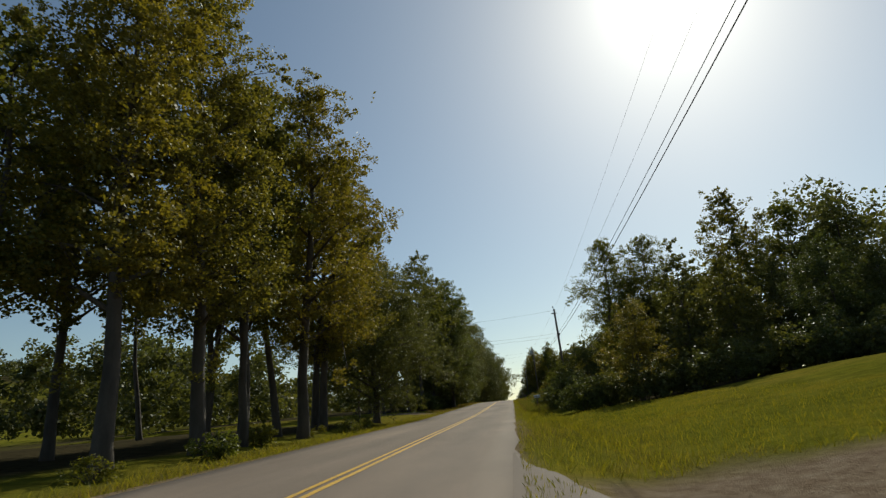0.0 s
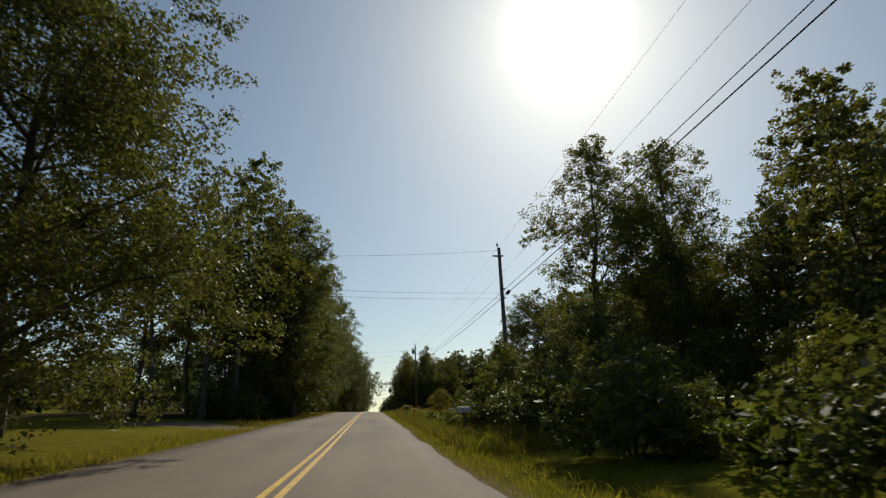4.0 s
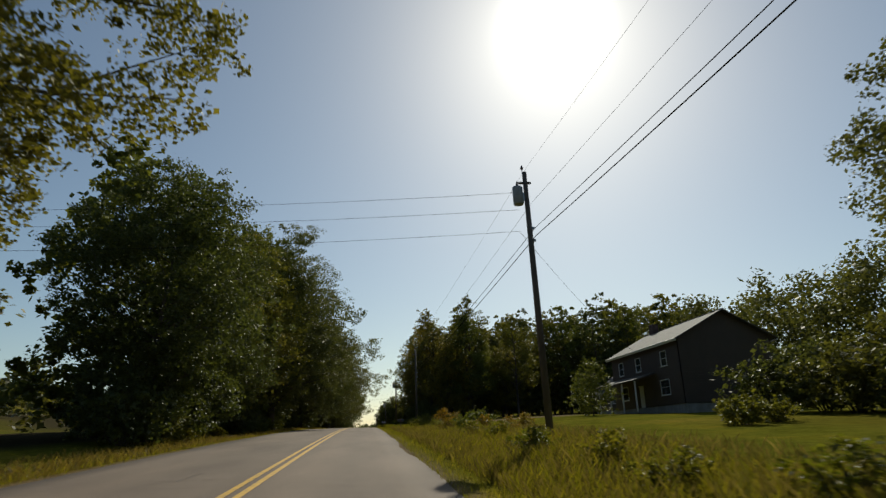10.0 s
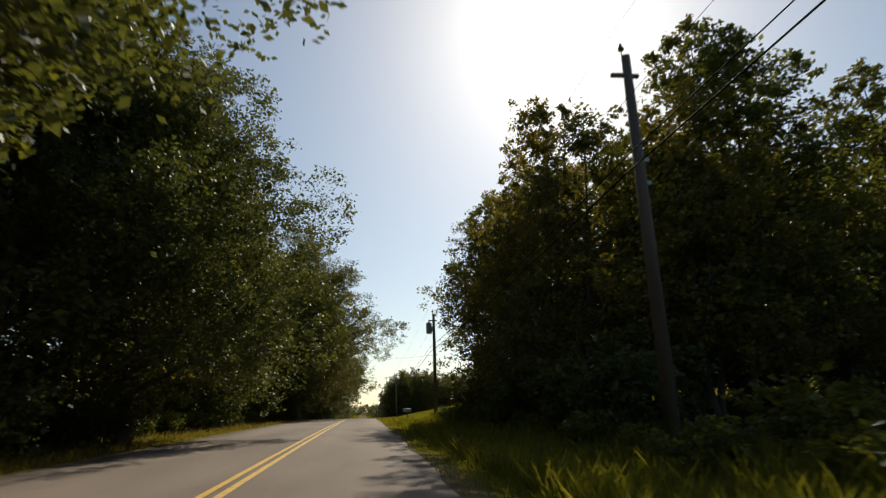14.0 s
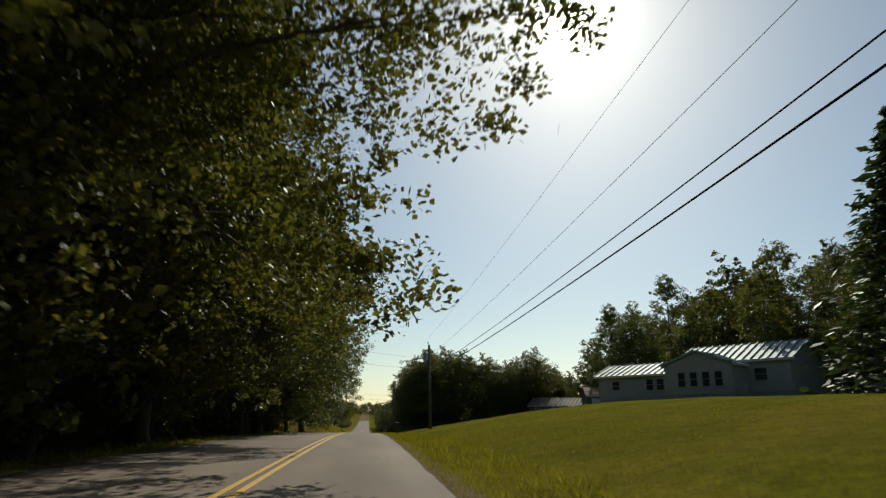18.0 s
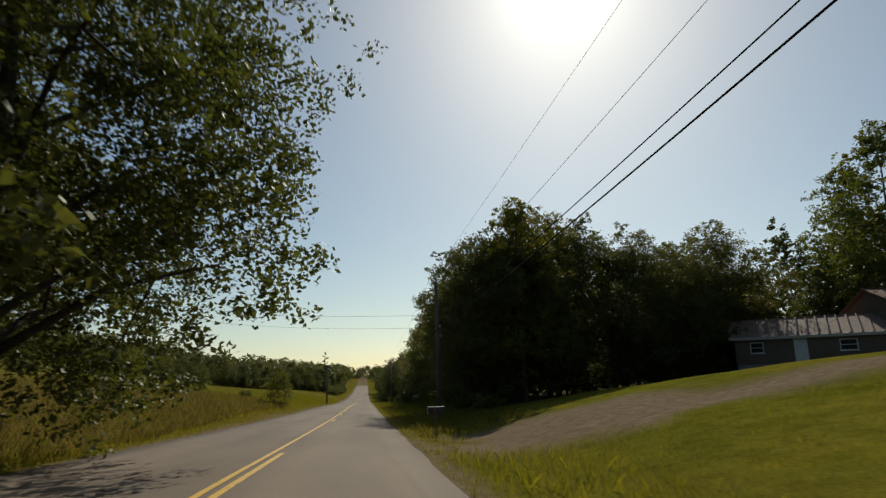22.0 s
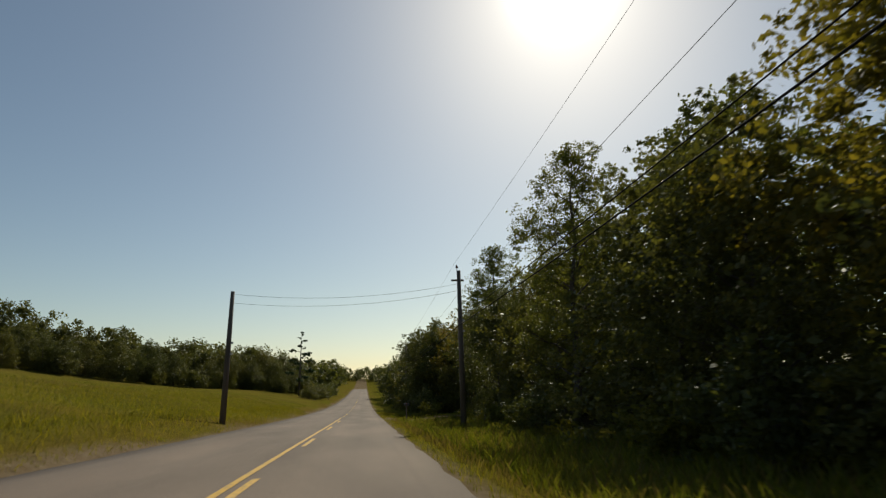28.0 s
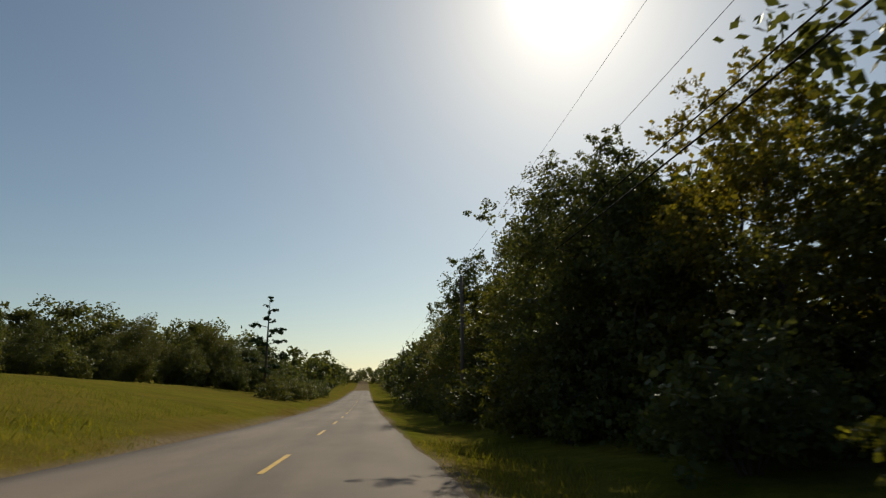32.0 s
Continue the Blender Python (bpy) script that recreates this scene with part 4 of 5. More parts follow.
hedge(560, 640, -9.5, 4.0, ["bush", "shrub"], 0.8, 1.3, 42)


spots = random.Random(5)
hill = [(-125 - spots.random() ** 0.8 * 340, 330 + spots.random() * 620) for i in range(620)]
far_woods("far_woods", hill, 3, "dark green wooded hillside beyond the meadow")
ahead = [((-1 if i % 2 else 1) * (14 + spots.random() ** 1.5 * 150) + 0, 640 + spots.random() * 330) for i in range(330)] + [(spots.uniform(-90, 90), spots.uniform(985, 1060)) for i in range(110)]
far_woods("far_woods", ahead, 4, "dark green woods on the far rise of the road")
left_far = [(-46 - spots.random() * 60, 110 + spots.random() * 140) for i in range(60)]
far_woods("far_woods", left_far, 6, "dim woods behind the roadside trees")
right_far = [(66 + spots.random() * 90, 40 + spots.random() * 400) for i in range(170)]
far_woods("far_woods", right_far, 8, "dim woods behind the houses")
behind = [((-1 if i % 2 else 1) * (26 + spots.random() * 40), -15 - spots.random() * 90) for i in range(60)]
far_woods("far_woods", behind, 9, "dim woods along the road behind")


# ---- grass ----
def grass(name, n, y0, y1, d0, d1, side, height, material, seed, label, lean=0.35):
    """Blades along one side of the road: each a bent, pointed quad."""
    rng = np.random.default_rng(seed)
    ys = rng.uniform(y0, y1, n)
    ds = d0 + (d1 - d0) * rng.random(n) ** 1.4
    out = np.zeros((n, 4, 3))
    good = np.ones(n, bool)
    for i in range(n):
        y, d = ys[i], ds[i]
        u = RIGHT + d if side > 0 else LEFT - d
        if soil_at(u, y) > 0.35:
            good[i] = False
            continue
        x = u + road_x(y)
        z = land(x, y)
        patch = 0.65 + 0.7 * (0.5 + 0.5 * noise.noise(Vector((x * 0.3, y * 0.3, 5.0))))
        h = height * patch * rng.uniform(0.5, 1.2) * min(1.0, 0.35 + d * 0.5)
        a = rng.uniform(0, math.tau)
        w = 0.004 + 0.004 * rng.random() + 0.007 * h
        c, s = math.cos(a), math.sin(a)
        lx, ly = rng.normal(0, lean, 2) * h
        out[i] = ((x - c * w, y - s * w, z - 0.03), (x + c * w, y + s * w, z - 0.03), (x + c * w * 0.7 + lx * 0.5, y + s * w * 0.7 + ly * 0.5, z + h * 0.6), (x + lx, y + ly, z + h))
    return tagged(new(name, quads(name, out[good], material)), label, "grass", kind="stuff")


grass("verge_grass", 60000, 2, 500, 0.05, 3.2, 1, 0.24, BLADE, 51, "green grass along the road's edge")
grass("verge_grass", 50000, 10, 500, 0.05, 3.4, -1, 0.26, BLADE, 52, "green grass along the road's edge")
grass("weedy_grass", 20000, 60, 112, 1.2, 7.0, 1, 0.5, BLADE, 53, "tall weedy grass beside the road")
grass("dry_grass", 16000, 60, 112, 1.0, 8.0, 1, 0.5, BLADE_DRY, 71, "tall dry yellowish grass beside the road")
grass("weedy_grass", 20000, 118, 186, 1.2, 6.0, 1, 0.36, BLADE, 54, "tall weedy grass beside the road")
grass("dry_grass", 18000, 114, 186, 1.0, 8.0, 1, 0.42, BLADE_DRY, 72, "tall dry yellowish grass beside the road")
grass("dry_grass", 24000, 84, 262, 0.4, 4.2, -1, 0.36, BLADE_DRY, 73, "dry yellowish grass along the road's edge")
grass("weedy_grass", 16000, 194, 250, 1.2, 6.0, 1, 0.5, BLADE, 58, "tall weedy grass beside the road")
grass("dry_grass", 14000, 350, 482, 0.6, 5.5, 1, 0.34, BLADE_DRY, 74, "dry yellowish grass along the road's edge")
grass("weedy_grass", 22000, 356, 482, 1.2, 5.5, 1, 0.38, BLADE, 55, "tall weedy grass beside the road")
grass("meadow_grass", 26000, 347, 400, 1.5, 20, -1, 0.5, BLADE_DRY, 56, "tall dry golden meadow grass")
grass("meadow_grass", 22000, 398, 520, 2.0, 20, -1, 0.22, BLADE, 57, "short green meadow grass")
grass("lawn_grass", 42000, 250, 345, 2.4, 15.0, 1, 0.10, BLADE, 61, "short mown lawn grass on the slope")
grass("lawn_grass", 22000, 3, 42, 2.4, 12.0, 1, 0.12, BLADE, 62, "short mown lawn grass beside the road")
grass("meadow_grass", 30000, 384, 500, 2.4, 14.0, -1, 0.20, BLADE, 63, "low green grass of the meadow's edge")


# ---- utility poles and lines ----
def utility_pole(x, y, height, can=False, lean=0.0, pin=True):
    """A wooden pole with pin, cable clamps and, on some, a transformer."""
    thing = tagged(new("utility_pole"), "weathered wooden utility pole" + (" with a grey transformer can" if can else " beside the road"), "utility pole", "poles along the road")
    thing.matrix_basis = pose(x, y, far_land(x, y) - 0.05, 0, lean, 0)
    part("shaft", tube_into(bmesh.new(), [(0, 0, -0.2), (0, 0, height * 0.5), (0, 0, height)], [0.17, 0.145, 0.11], 14), POLE_WOOD, thing)
    if pin:
        part("pin", tube_into(bmesh.new(), [(0.02, 0, height - 0.35), (-0.10, 0, height - 0.1), (-0.10, 0, height + 0.22)], 0.022, 6), GALV, thing)
        part("insulator", tube_into(bmesh.new(), [(-0.10, 0, height + 0.16), (-0.10, 0, height + 0.22), (-0.10, 0, height + 0.27), (-0.10, 0, height + 0.36)], [0.07, 0.085, 0.05, 0.03], 10), CERAMIC, thing)
        part("crossarm", box_bm((-0.45, -0.05, height - 0.62), (0.28, 0.05, height - 0.52), 0.01), POLE_WOOD, thing, "short weathered wooden arm")
    for z in (height - 2.9, height - 3.5):
        part("cable_clamp", box_bm((0.10, -0.05, z - 0.06), (0.24, 0.05, z + 0.06), 0.01), GALV, thing)
    if can:
        z = height - 1.7
        tr = part("transformer", tube_into(bmesh.new(), [(-0.42, 0, z), (-0.42, 0, z + 0.04), (-0.42, 0, z + 0.85), (-0.42, 0, z + 0.92), (-0.42, 0, z + 0.98)], [0.22, 0.25, 0.25, 0.22, 0.08], 16), CAN, thing, "grey transformer can")
        part("bushing", tube_into(bmesh.new(), [(-0.42, 0, z + 0.95), (-0.42, 0, z + 1.06), (-0.42, 0, z + 1.2)], [0.05, 0.06, 0.02], 8), CERAMIC, tr)
        part("bracket", box_bm((-0.22, -0.06, z + 0.2), (-0.1, 0.06, z + 0.6), 0.01), GALV, tr)
    return thing


def cable(a, b, sag, r, label, name="power_line"):
    """A cable hanging between two points."""
    a, b = Vector(a), Vector(b)
    pts = [a.lerp(b, k / 16) - Vector((0, 0, 4 * sag * (k / 16) * (1 - k / 16))) for k in range(17)]
    return tagged(part(name, tube_into(bmesh.new(), pts, r, 6), CABLE), label, "cable", "lines between the poles")


# x, y, top, transformer, lean
POLES = [(9.3, 2.0, 13.3, False, 0.0), (10.3, 77.4, 14.9, False, -2.0), (9.9, 153.2, 18.9, True, -1.5), (8.7, 207.2, 17.9, False, -0.5), (8.0, 245.8, 17.8, True, -0.5), (8.8, 326.2, 18.2, True, -2.0), (6.7, 367.3, 16.2, False, -0.8), (7.4, 455.0, 14.4, False, -1.0), (8.6, 520.0, 14.6, False, 0.0), (8.6, 590.0, 14.6, False, 0.0)]
for x, y, top, can, lean in POLES:
    utility_pole(x, y, top - far_land(x, y), can, lean)
for (x, y, top, _, lean), (x2, y2, top2, _, lean2) in zip(POLES, POLES[1:]):
    def at(q, xx, yy, tt, ll):
        side = 0.14 if yy < 160 else -0.45 if yy < 340 else -0.25
        return (xx + q[0] + side + math.sin(radians(ll)) * 8, yy, tt + q[1])
    for (q, r, name, label) in (((-0.10, 0.25), 0.005, "power_line", "thin bare overhead power line"), ((0.05, -1.6), 0.006, "power_line", "thin bare overhead power line"), ((0.12, -2.9), 0.014, "telephone_cable", "thick black overhead cable"), ((0.14, -3.28), 0.019, "telephone_cable", "thick black bundled overhead cable")):
        cable(at(q, x, y, top, lean), at(q, x2, y2, top2, lean2), 0.00007 * (y2 - y) ** 2 + 0.1, r, label, name)
# splice boxes hanging on the cables
for x, y, z in ((10.0, 75.6, 11.3), (8.0, 262.0, 14.25)):
    part_box = tagged(part("splice_box", tube_into(bmesh.new(), [(x, y - 0.35, z), (x, y - 0.28, z), (x, y + 0.28, z), (x, y + 0.35, z)], [0.05, 0.11, 0.11, 0.05], 10), CABLE), "black splice case hanging on the overhead cable", "splice case")
# poles in the meadow, with lines across the road
utility_pole(-15.7, 383.5, 17.2 - far_land(-15.7, 383.5), False, -2.5, False)
utility_pole(-5.7, 456.0, 13.2 - far_land(-5.7, 456.0), False, 0.5, False)
ACROSS = [((10.2, 77.4, 11.7), (-16, 71.5, 11.3)), ((10.2, 77.4, 11.3), (-16, 71.3, 10.9)), ((10.2, 77.4, 14.7), (-16, 78, 14.3)), ((9.3, 153.5, 17.9), (-30, 156, 17.2)), ((9.3, 153.5, 17.0), (-30, 157, 16.8)), ((9.3, 153.5, 15.9), (-30, 157, 15.6)), ((9.3, 153.5, 15.8), (29.4, 186, 14.6)), ((8.6, 326.2, 16.6), (-14, 315, 18.8)), ((8.6, 326.2, 15.5), (-14, 315.5, 17.2)), ((8.2, 326.2, 16.6), (29.5, 323, 15.4)), ((8.2, 326.2, 15.6), (38, 372, 13.6)),
          ((6.6, 367.3, 14.0), (-15.9, 383.5, 16.9)), ((6.6, 367.3, 13.2), (-15.9, 383.5, 15.9)), ((7.3, 455.0, 13.6), (-5.7, 456.0, 13.0)), ((7.3, 455.0, 13.2), (-5.7, 456.0, 12.5)), ((7.8, 245.8, 14.2), (-10, 249, 14.6))]
for a, b in ACROSS:
    cable(a, b, 0.5, 0.008, "thin black service line across the road", "service_line")

# ---- mailboxes ----
BOX_GREY = plain("galvanised_mailbox", (0.32, 0.33, 0.34), 0.4, 0.7, 0.15, 6.0)
BOX_BLACK = plain("black_mailbox", (0.03, 0.03, 0.034), 0.35, 0.2, 0.2, 6.0)
BOX_WHITE = plain("white_mailbox", (0.62, 0.63, 0.62), 0.4, 0.0, 0.12, 6.0)
POST_WOOD = plain("grey_post_wood", (0.16, 0.12, 0.09), 0.85, 0, 0.3, 5.0, 0.004, (1, 1, 0.2))
RED = plain("red_flag_paint", (0.45, 0.03, 0.02), 0.45, 0, 0.15, 8.0)


def mailbox(x, y, turn, skin, label, size=1.0, high=1.05):
    """A tunnel mailbox on a wooden post, its door towards the road."""
    thing = tagged(new("mailbox"), label, "mailbox", "mailboxes by the road")
    thing.matrix_basis = pose(x, y, far_land(x, y) - 0.03, 0, 0, turn)
    part("post", box_bm((-0.05, -0.05, -0.1), (0.05, 0.05, high), 0.006), POST_WOOD, thing)
    part("arm", box_bm((-0.26 * size, -0.06, high), (0.24 * size, 0.06, high + 0.035), 0.006), POST_WOOD, thing)
    w, h, l = 0.10 * size, 0.13 * size, 0.27 * size
    prof = [(-w, 0), (w, 0), (w, h)] + [(w * math.cos(a), h + w * math.sin(a)) for a in (0.5, 1.05, 1.57, 2.09, 2.64)] + [(-w, h)]
    bm = bmesh.new()
    ring = [[bm.verts.new((xx, py, high + 0.037 + pz)) for py, pz in prof] for xx in (-l, l)]
    for k in range(len(prof)):
        bm.faces.new((ring[0][k], ring[0][(k + 1) % len(prof)], ring[1][(k + 1) % len(prof)], ring[1][k]))
    bm.faces.new(ring[0][::-1])
    bm.faces.new(ring[1])
    bmesh.ops.recalc_face_normals(bm, faces=bm.faces)
    shell = part("box", bm, skin, thing)
    bm = bmesh.new()
    c = [(py * 1.05, 0.037 + pz * 1.03) for py, pz in prof]
    ring = [[bm.verts.new((xx, py, high + pz - 0.004)) for py, pz in c] for xx in (-l - 0.012, -l + 0.02)]
    for k in range(len(c)):
        bm.faces.new((ring[0][k], ring[0][(k + 1) % len(c)], ring[1][(k + 1) % len(c)], ring[1][k]))
    bm.faces.new(ring[0][::-1])
    bm.faces.new(ring[1])
    bmesh.ops.recalc_face_normals(bm, faces=bm.faces)
    door = part("door", bm, skin, thing)
    part("handle", box_bm((-l - 0.035, -0.02, high + 0.037 + h + w * 0.55), (-l - 0.01, 0.02, high + 0.037 + h + w * 0.7), 0.003), GALV, door)
    fl = part("flag", box_bm((-l * 0.2, -w - 0.014, high + 0.1), (-l * 0.2 + 0.03, -w - 0.008, high + 0.26), 0.001), RED, thing, "small red metal flag")
    return thing


mailbox(6.15, 70.0, -6, BOX_WHITE, "white mailbox on a grey wooden post among weeds", 1.25, 1.2)
mailbox(5.7, 111.8, 0, BOX_BLACK, "dark mailbox on a thick wooden post by the lawn", 1.1, 1.1)
mailbox(5.9, 194.6, 0, BOX_BLACK, "dark mailbox leaning among tall weeds", 1.2, 0.85)
mailbox(5.6, 245.8, 0, BOX_GREY, "grey metal mailbox by the lawn's corner", 1.2, 1.0)
mailbox(5.1, 322.4, 0, BOX_BLACK, "dark metal mailbox on a wooden post by the pole", 0.95, 1.0)
mailbox(4.7, 352.0, 0, BOX_BLACK, "dark mailbox on a post in the grass", 1.1, 0.82)
mailbox(8.6, 408.5, 0, BOX_GREY, "grey mailbox in the shade of the trees", 1.3, 1.0)
mailbox(5.6, 475.0, 0, BOX_BLACK, "dark mailbox on a thin post by the gravel", 0.95, 1.3)

# ---- houses ----
GLASS, gt, gb = mat("window_glass")
gb.inputs["Base Color"].default_value = (0.03, 0.035, 0.04, 1)
gb.inputs["Roughness"].default_value = 0.06
gb.inputs["Specular IOR Level"].default_value = 0.8
WHITE_TRIM = plain("white_trim_paint", (0.72, 0.72, 0.70), 0.5, 0, 0.1, 5.0)
GREY_TRIM = plain("greyish_window_trim", (0.30, 0.30, 0.28), 0.6, 0, 0.15, 5.0)


def siding(name, colour, rows=7.0):
    """Painted clapboards: fine level shadow lines and weathering."""
    m, t, b = mat(name)
    g = t.nodes.new("ShaderNodeTexCoord")
    w = t.nodes.new("ShaderNodeTexWave")
    w.wave_type, w.bands_direction, w.wave_profile = 'BANDS', 'Z', 'SAW'
    w.inputs["Scale"].default_value = rows / 3.14
    t.links.new(g.outputs["Object"], w.inputs[0])
    dirt = ramp(t, noise_tex(t, 0.8, 5, 0.6), [(0.3, tuple(c * 0.8 for c in colour)), (0.7, colour)])
    t.links.new(dirt, b.inputs["Base Color"])
    b.inputs["Roughness"].default_value = 0.65
    bump(t, b, w.outputs["Fac"], 0.6, 0.02)
    return m


SIDING_WHITE = siding("pale_clapboards", (0.34, 0.34, 0.31))
SIDING_DARK = siding("dark_brown_clapboards", (0.075, 0.055, 0.045))
SIDING_TAN = siding("tan_clapboards", (0.16, 0.12, 0.09))
METAL_ROOF = plain("pale_green_metal_roof", (0.20, 0.26, 0.25), 0.62, 0.0, 0.1, 1.5)
RED_METAL_ROOF = plain("weathered_brown_metal_roof", (0.26, 0.17, 0.14), 0.75, 0.0, 0.15, 1.5)
SHINGLES = plain("dark_shingles", (0.075, 0.068, 0.062), 0.85, 0, 0.3, 2.5, 0.02)
SHINGLES_RED = plain("brown_red_shingles", (0.20, 0.10, 0.065), 0.85, 0, 0.25, 2.5, 0.02)
CHIMNEY_BRICK = plain("dark_brick", (0.10, 0.06, 0.05), 0.85, 0, 0.3, 4.0, 0.01)
CONCRETE = plain("grey_concrete", (0.30, 0.29, 0.27), 0.85, 0, 0.2, 2.0, 0.01)


def wall_bm(length, height, thick, openings, peak=0.0):
    """An upright wall along x from 0, with holes (x0, z0, x1, z1) right through it, and a gable on top."""
    xs = sorted({0.0, length, *[v for o in openings for v in (o[0], o[2])]})
    zs = sorted({0.0, height, *[v for o in openings for v in (o[1], o[3])]})
    bm = bmesh.new()
    for a, b in zip(xs, xs[1:]):
        for c, d in zip(zs, zs[1:]):
            if any(o[0] - 1e-4 <= a and b <= o[2] + 1e-4 and o[1] - 1e-4 <= c and d <= o[3] + 1e-4 for o in openings):
                continue
            box_into(bm, (a, 0, c), (b, thick, d))
    if peak:
        v = [bm.verts.new(p) for p in ((0, 0, height), (length, 0, height), (length / 2, 0, height + peak), (0, thick, height), (length, thick, height), (length / 2, thick, height + peak))]
        for f in ((0, 1, 2), (5, 4, 3), (0, 3, 4, 1), (1, 4, 5, 2), (2, 5, 3, 0)):
            bm.faces.new([v[k] for k in f])
    bmesh.ops.remove_doubles(bm, verts=bm.verts, dist=0.0005)
    bmesh.ops.recalc_face_normals(bm, faces=bm.faces)
    return bm


def window_into(wall, x0, z0, x1, z1, frame_mat=None):
    """A window in a wall's hole: frame, cross bar, pane and sill, as parts of the wall."""
    fm = frame_mat or WHITE_TRIM
    bm = bmesh.new()
    t = 0.06
    for lo, hi in (((x0, -0.025, z0), (x0 + t, 0.08, z1)), ((x1 - t, -0.025, z0), (x1, 0.08, z1)), ((x0 + t, -0.025, z1 - t), (x1 - t, 0.08, z1)), ((x0 + t, -0.025, z0), (x1 - t, 0.08, z0 + t))):
        box_into(bm, lo, hi)
    w = part("window", bm, fm, wall)
    part("sash_bar", box_bm((x0 + t, 0.0, (z0 + z1) / 2 - 0.02), (x1 - t, 0.06, (z0 + z1) / 2 + 0.02)), fm, wall)
    part("pane", box_bm((x0 + t, 0.03, z0 + t), (x1 - t, 0.038, z1 - t)), GLASS, wall)
    part("sill", box_bm((x0 - 0.05, -0.07, z0 - 0.05), (x1 + 0.05, 0.0, z0 - 0.004), 0.005), fm, wall)


def door_into(wall, x0, x1, high, colour):
    d = part("door", box_bm((x0 + 0.02, 0.02, 0.01), (x1 - 0.02, 0.07, high - 0.02), 0.006), colour, wall)
    part("door_frame", box_bm((x0 - 0.08, -0.02, high), (x1 + 0.08, 0.10, high + 0.09), 0.004), WHITE_TRIM, wall)
    return d


def gable_roof(thing, length, depth, z, rise, over, material, ribs=0.0, thick=0.10):
    """A gable roof over a plan from (0, 0) to (length, depth), ridge along x; with raised seams where it is metal."""
    half = depth / 2
    slope = math.atan2(rise, half)
    run = half / math.cos(slope) + over
    for k, name in ((0, "roof_slope"), (1, "roof_slope")):
        m = pose(0, half, z + rise + 0.02, 0, 0, 0) @ Matrix.Rotation(0 if k == 0 else math.pi, 4, 'Z')
        m = m @ Matrix.Rotation(slope, 4, 'X')
        x0, x1 = (-over, length + over) if k == 0 else (-length - over, over)
        r = part(name, box_bm((x0, -run, 0), (x1, 0, thick), 0.0, m), material, thing)
        if ribs:
            n = int((x1 - x0) / ribs)
            rib = box_bm((-0.04, -run, thick), (0.04, 0, thick + 0.10))
            me = bpy.data.meshes.new("roof_seam")
            rib.to_mesh(me)
            rib.free()
            me.materials.append(material)
            for i in range(n + 1):
                o = part("roof_seam", me, None, r)
                o.matrix_basis = m @ Matrix.Translation((x0 + 0.03 + (x1 - x0 - 0.06) * i / n, 0, 0))
        # fascia along the eave
        part("fascia", box_bm((x0, -run - 0.03, -0.14), (x1, -run, thick), 0.0, m), WHITE_TRIM, thing)
    part("ridge_cap", box_bm((-over, half - 0.12, z + rise + 0.10), (length + over, half + 0.12, z + rise + 0.16), 0.01), material, thing)


def house(name, x, y, turn, length, depth, height, rise, skin, roof_mat, front, label, category="house", over=0.45, ribs=0.0, ends=(), foundation=0.5, doors=(), wall_frame=None, z=None, door_paint=None):
    """A house: four walls with windows, gable roof, footing. Its front runs along local x and faces local -y."""
    thing = tagged(new(name), label, category)
    thing.matrix_basis = pose(x, y, z if z is not None else far_land(x, y), 0, 0, turn)
    t = 0.2
    part("footing", box_bm((0.06, 0.06, -1.2), (length - 0.06, depth - 0.06, foundation - 0.004)), CONCRETE, thing)
    holes = [(a, b, c, d) for a, b, c, d in front] + [(a, 0.0, b, h) for a, b, h in doors]
    w = part("front_wall", wall_bm(length, height, t, holes), skin, thing)
    w.location = (0, 0, foundation)
    for a, b, c, d in front:
        window_into(w, a, b, c, d, wall_frame)
    for a, b, h in doors:
        door_into(w, a, b, h, door_paint or WHITE_TRIM)
    w = part("back_wall", wall_bm(length, height, t, []), skin, thing)
    w.location = (0, depth - t, foundation)
    for k, xx in ((0, t), (1, length)):
        e = part("end_wall", wall_bm(depth - 2 * t - 0.004 if False else depth, height, t - 0.004, list(ends) if k == 0 else [], rise * 0.985), skin, thing)
        e.matrix_basis = pose(xx, 0.0, foundation, 0, 0, 90)
        if k == 0:
            e.matrix_basis = pose(-0.003, depth, foundation, 0, 0, -90)
            for a, b, c, d in ends:
                window_into(e, a, b, c, d, wall_frame)
        else:
            e.matrix_basis = pose(length + 0.003, 0, foundation, 0, 0, 90)
    gable_roof(thing, length, depth, foundation + height, rise, over, roof_mat, ribs)
    return thing


# the long pale house with the metal roof, its front along the road; a gabled porch room stands out of the middle
# it stands askew to the road: its front runs away from the road towards the near end
ASKEW = -57.0
FAR_X, FAR_Y = 27.9, 326.2


def along_front(s, out=0.0):
    """A place along the long house's front, from its far corner; out is towards the road."""
    c, k = math.cos(radians(ASKEW)), math.sin(radians(ASKEW))
    return FAR_X + s * c + out * k, FAR_Y + s * k - out * c


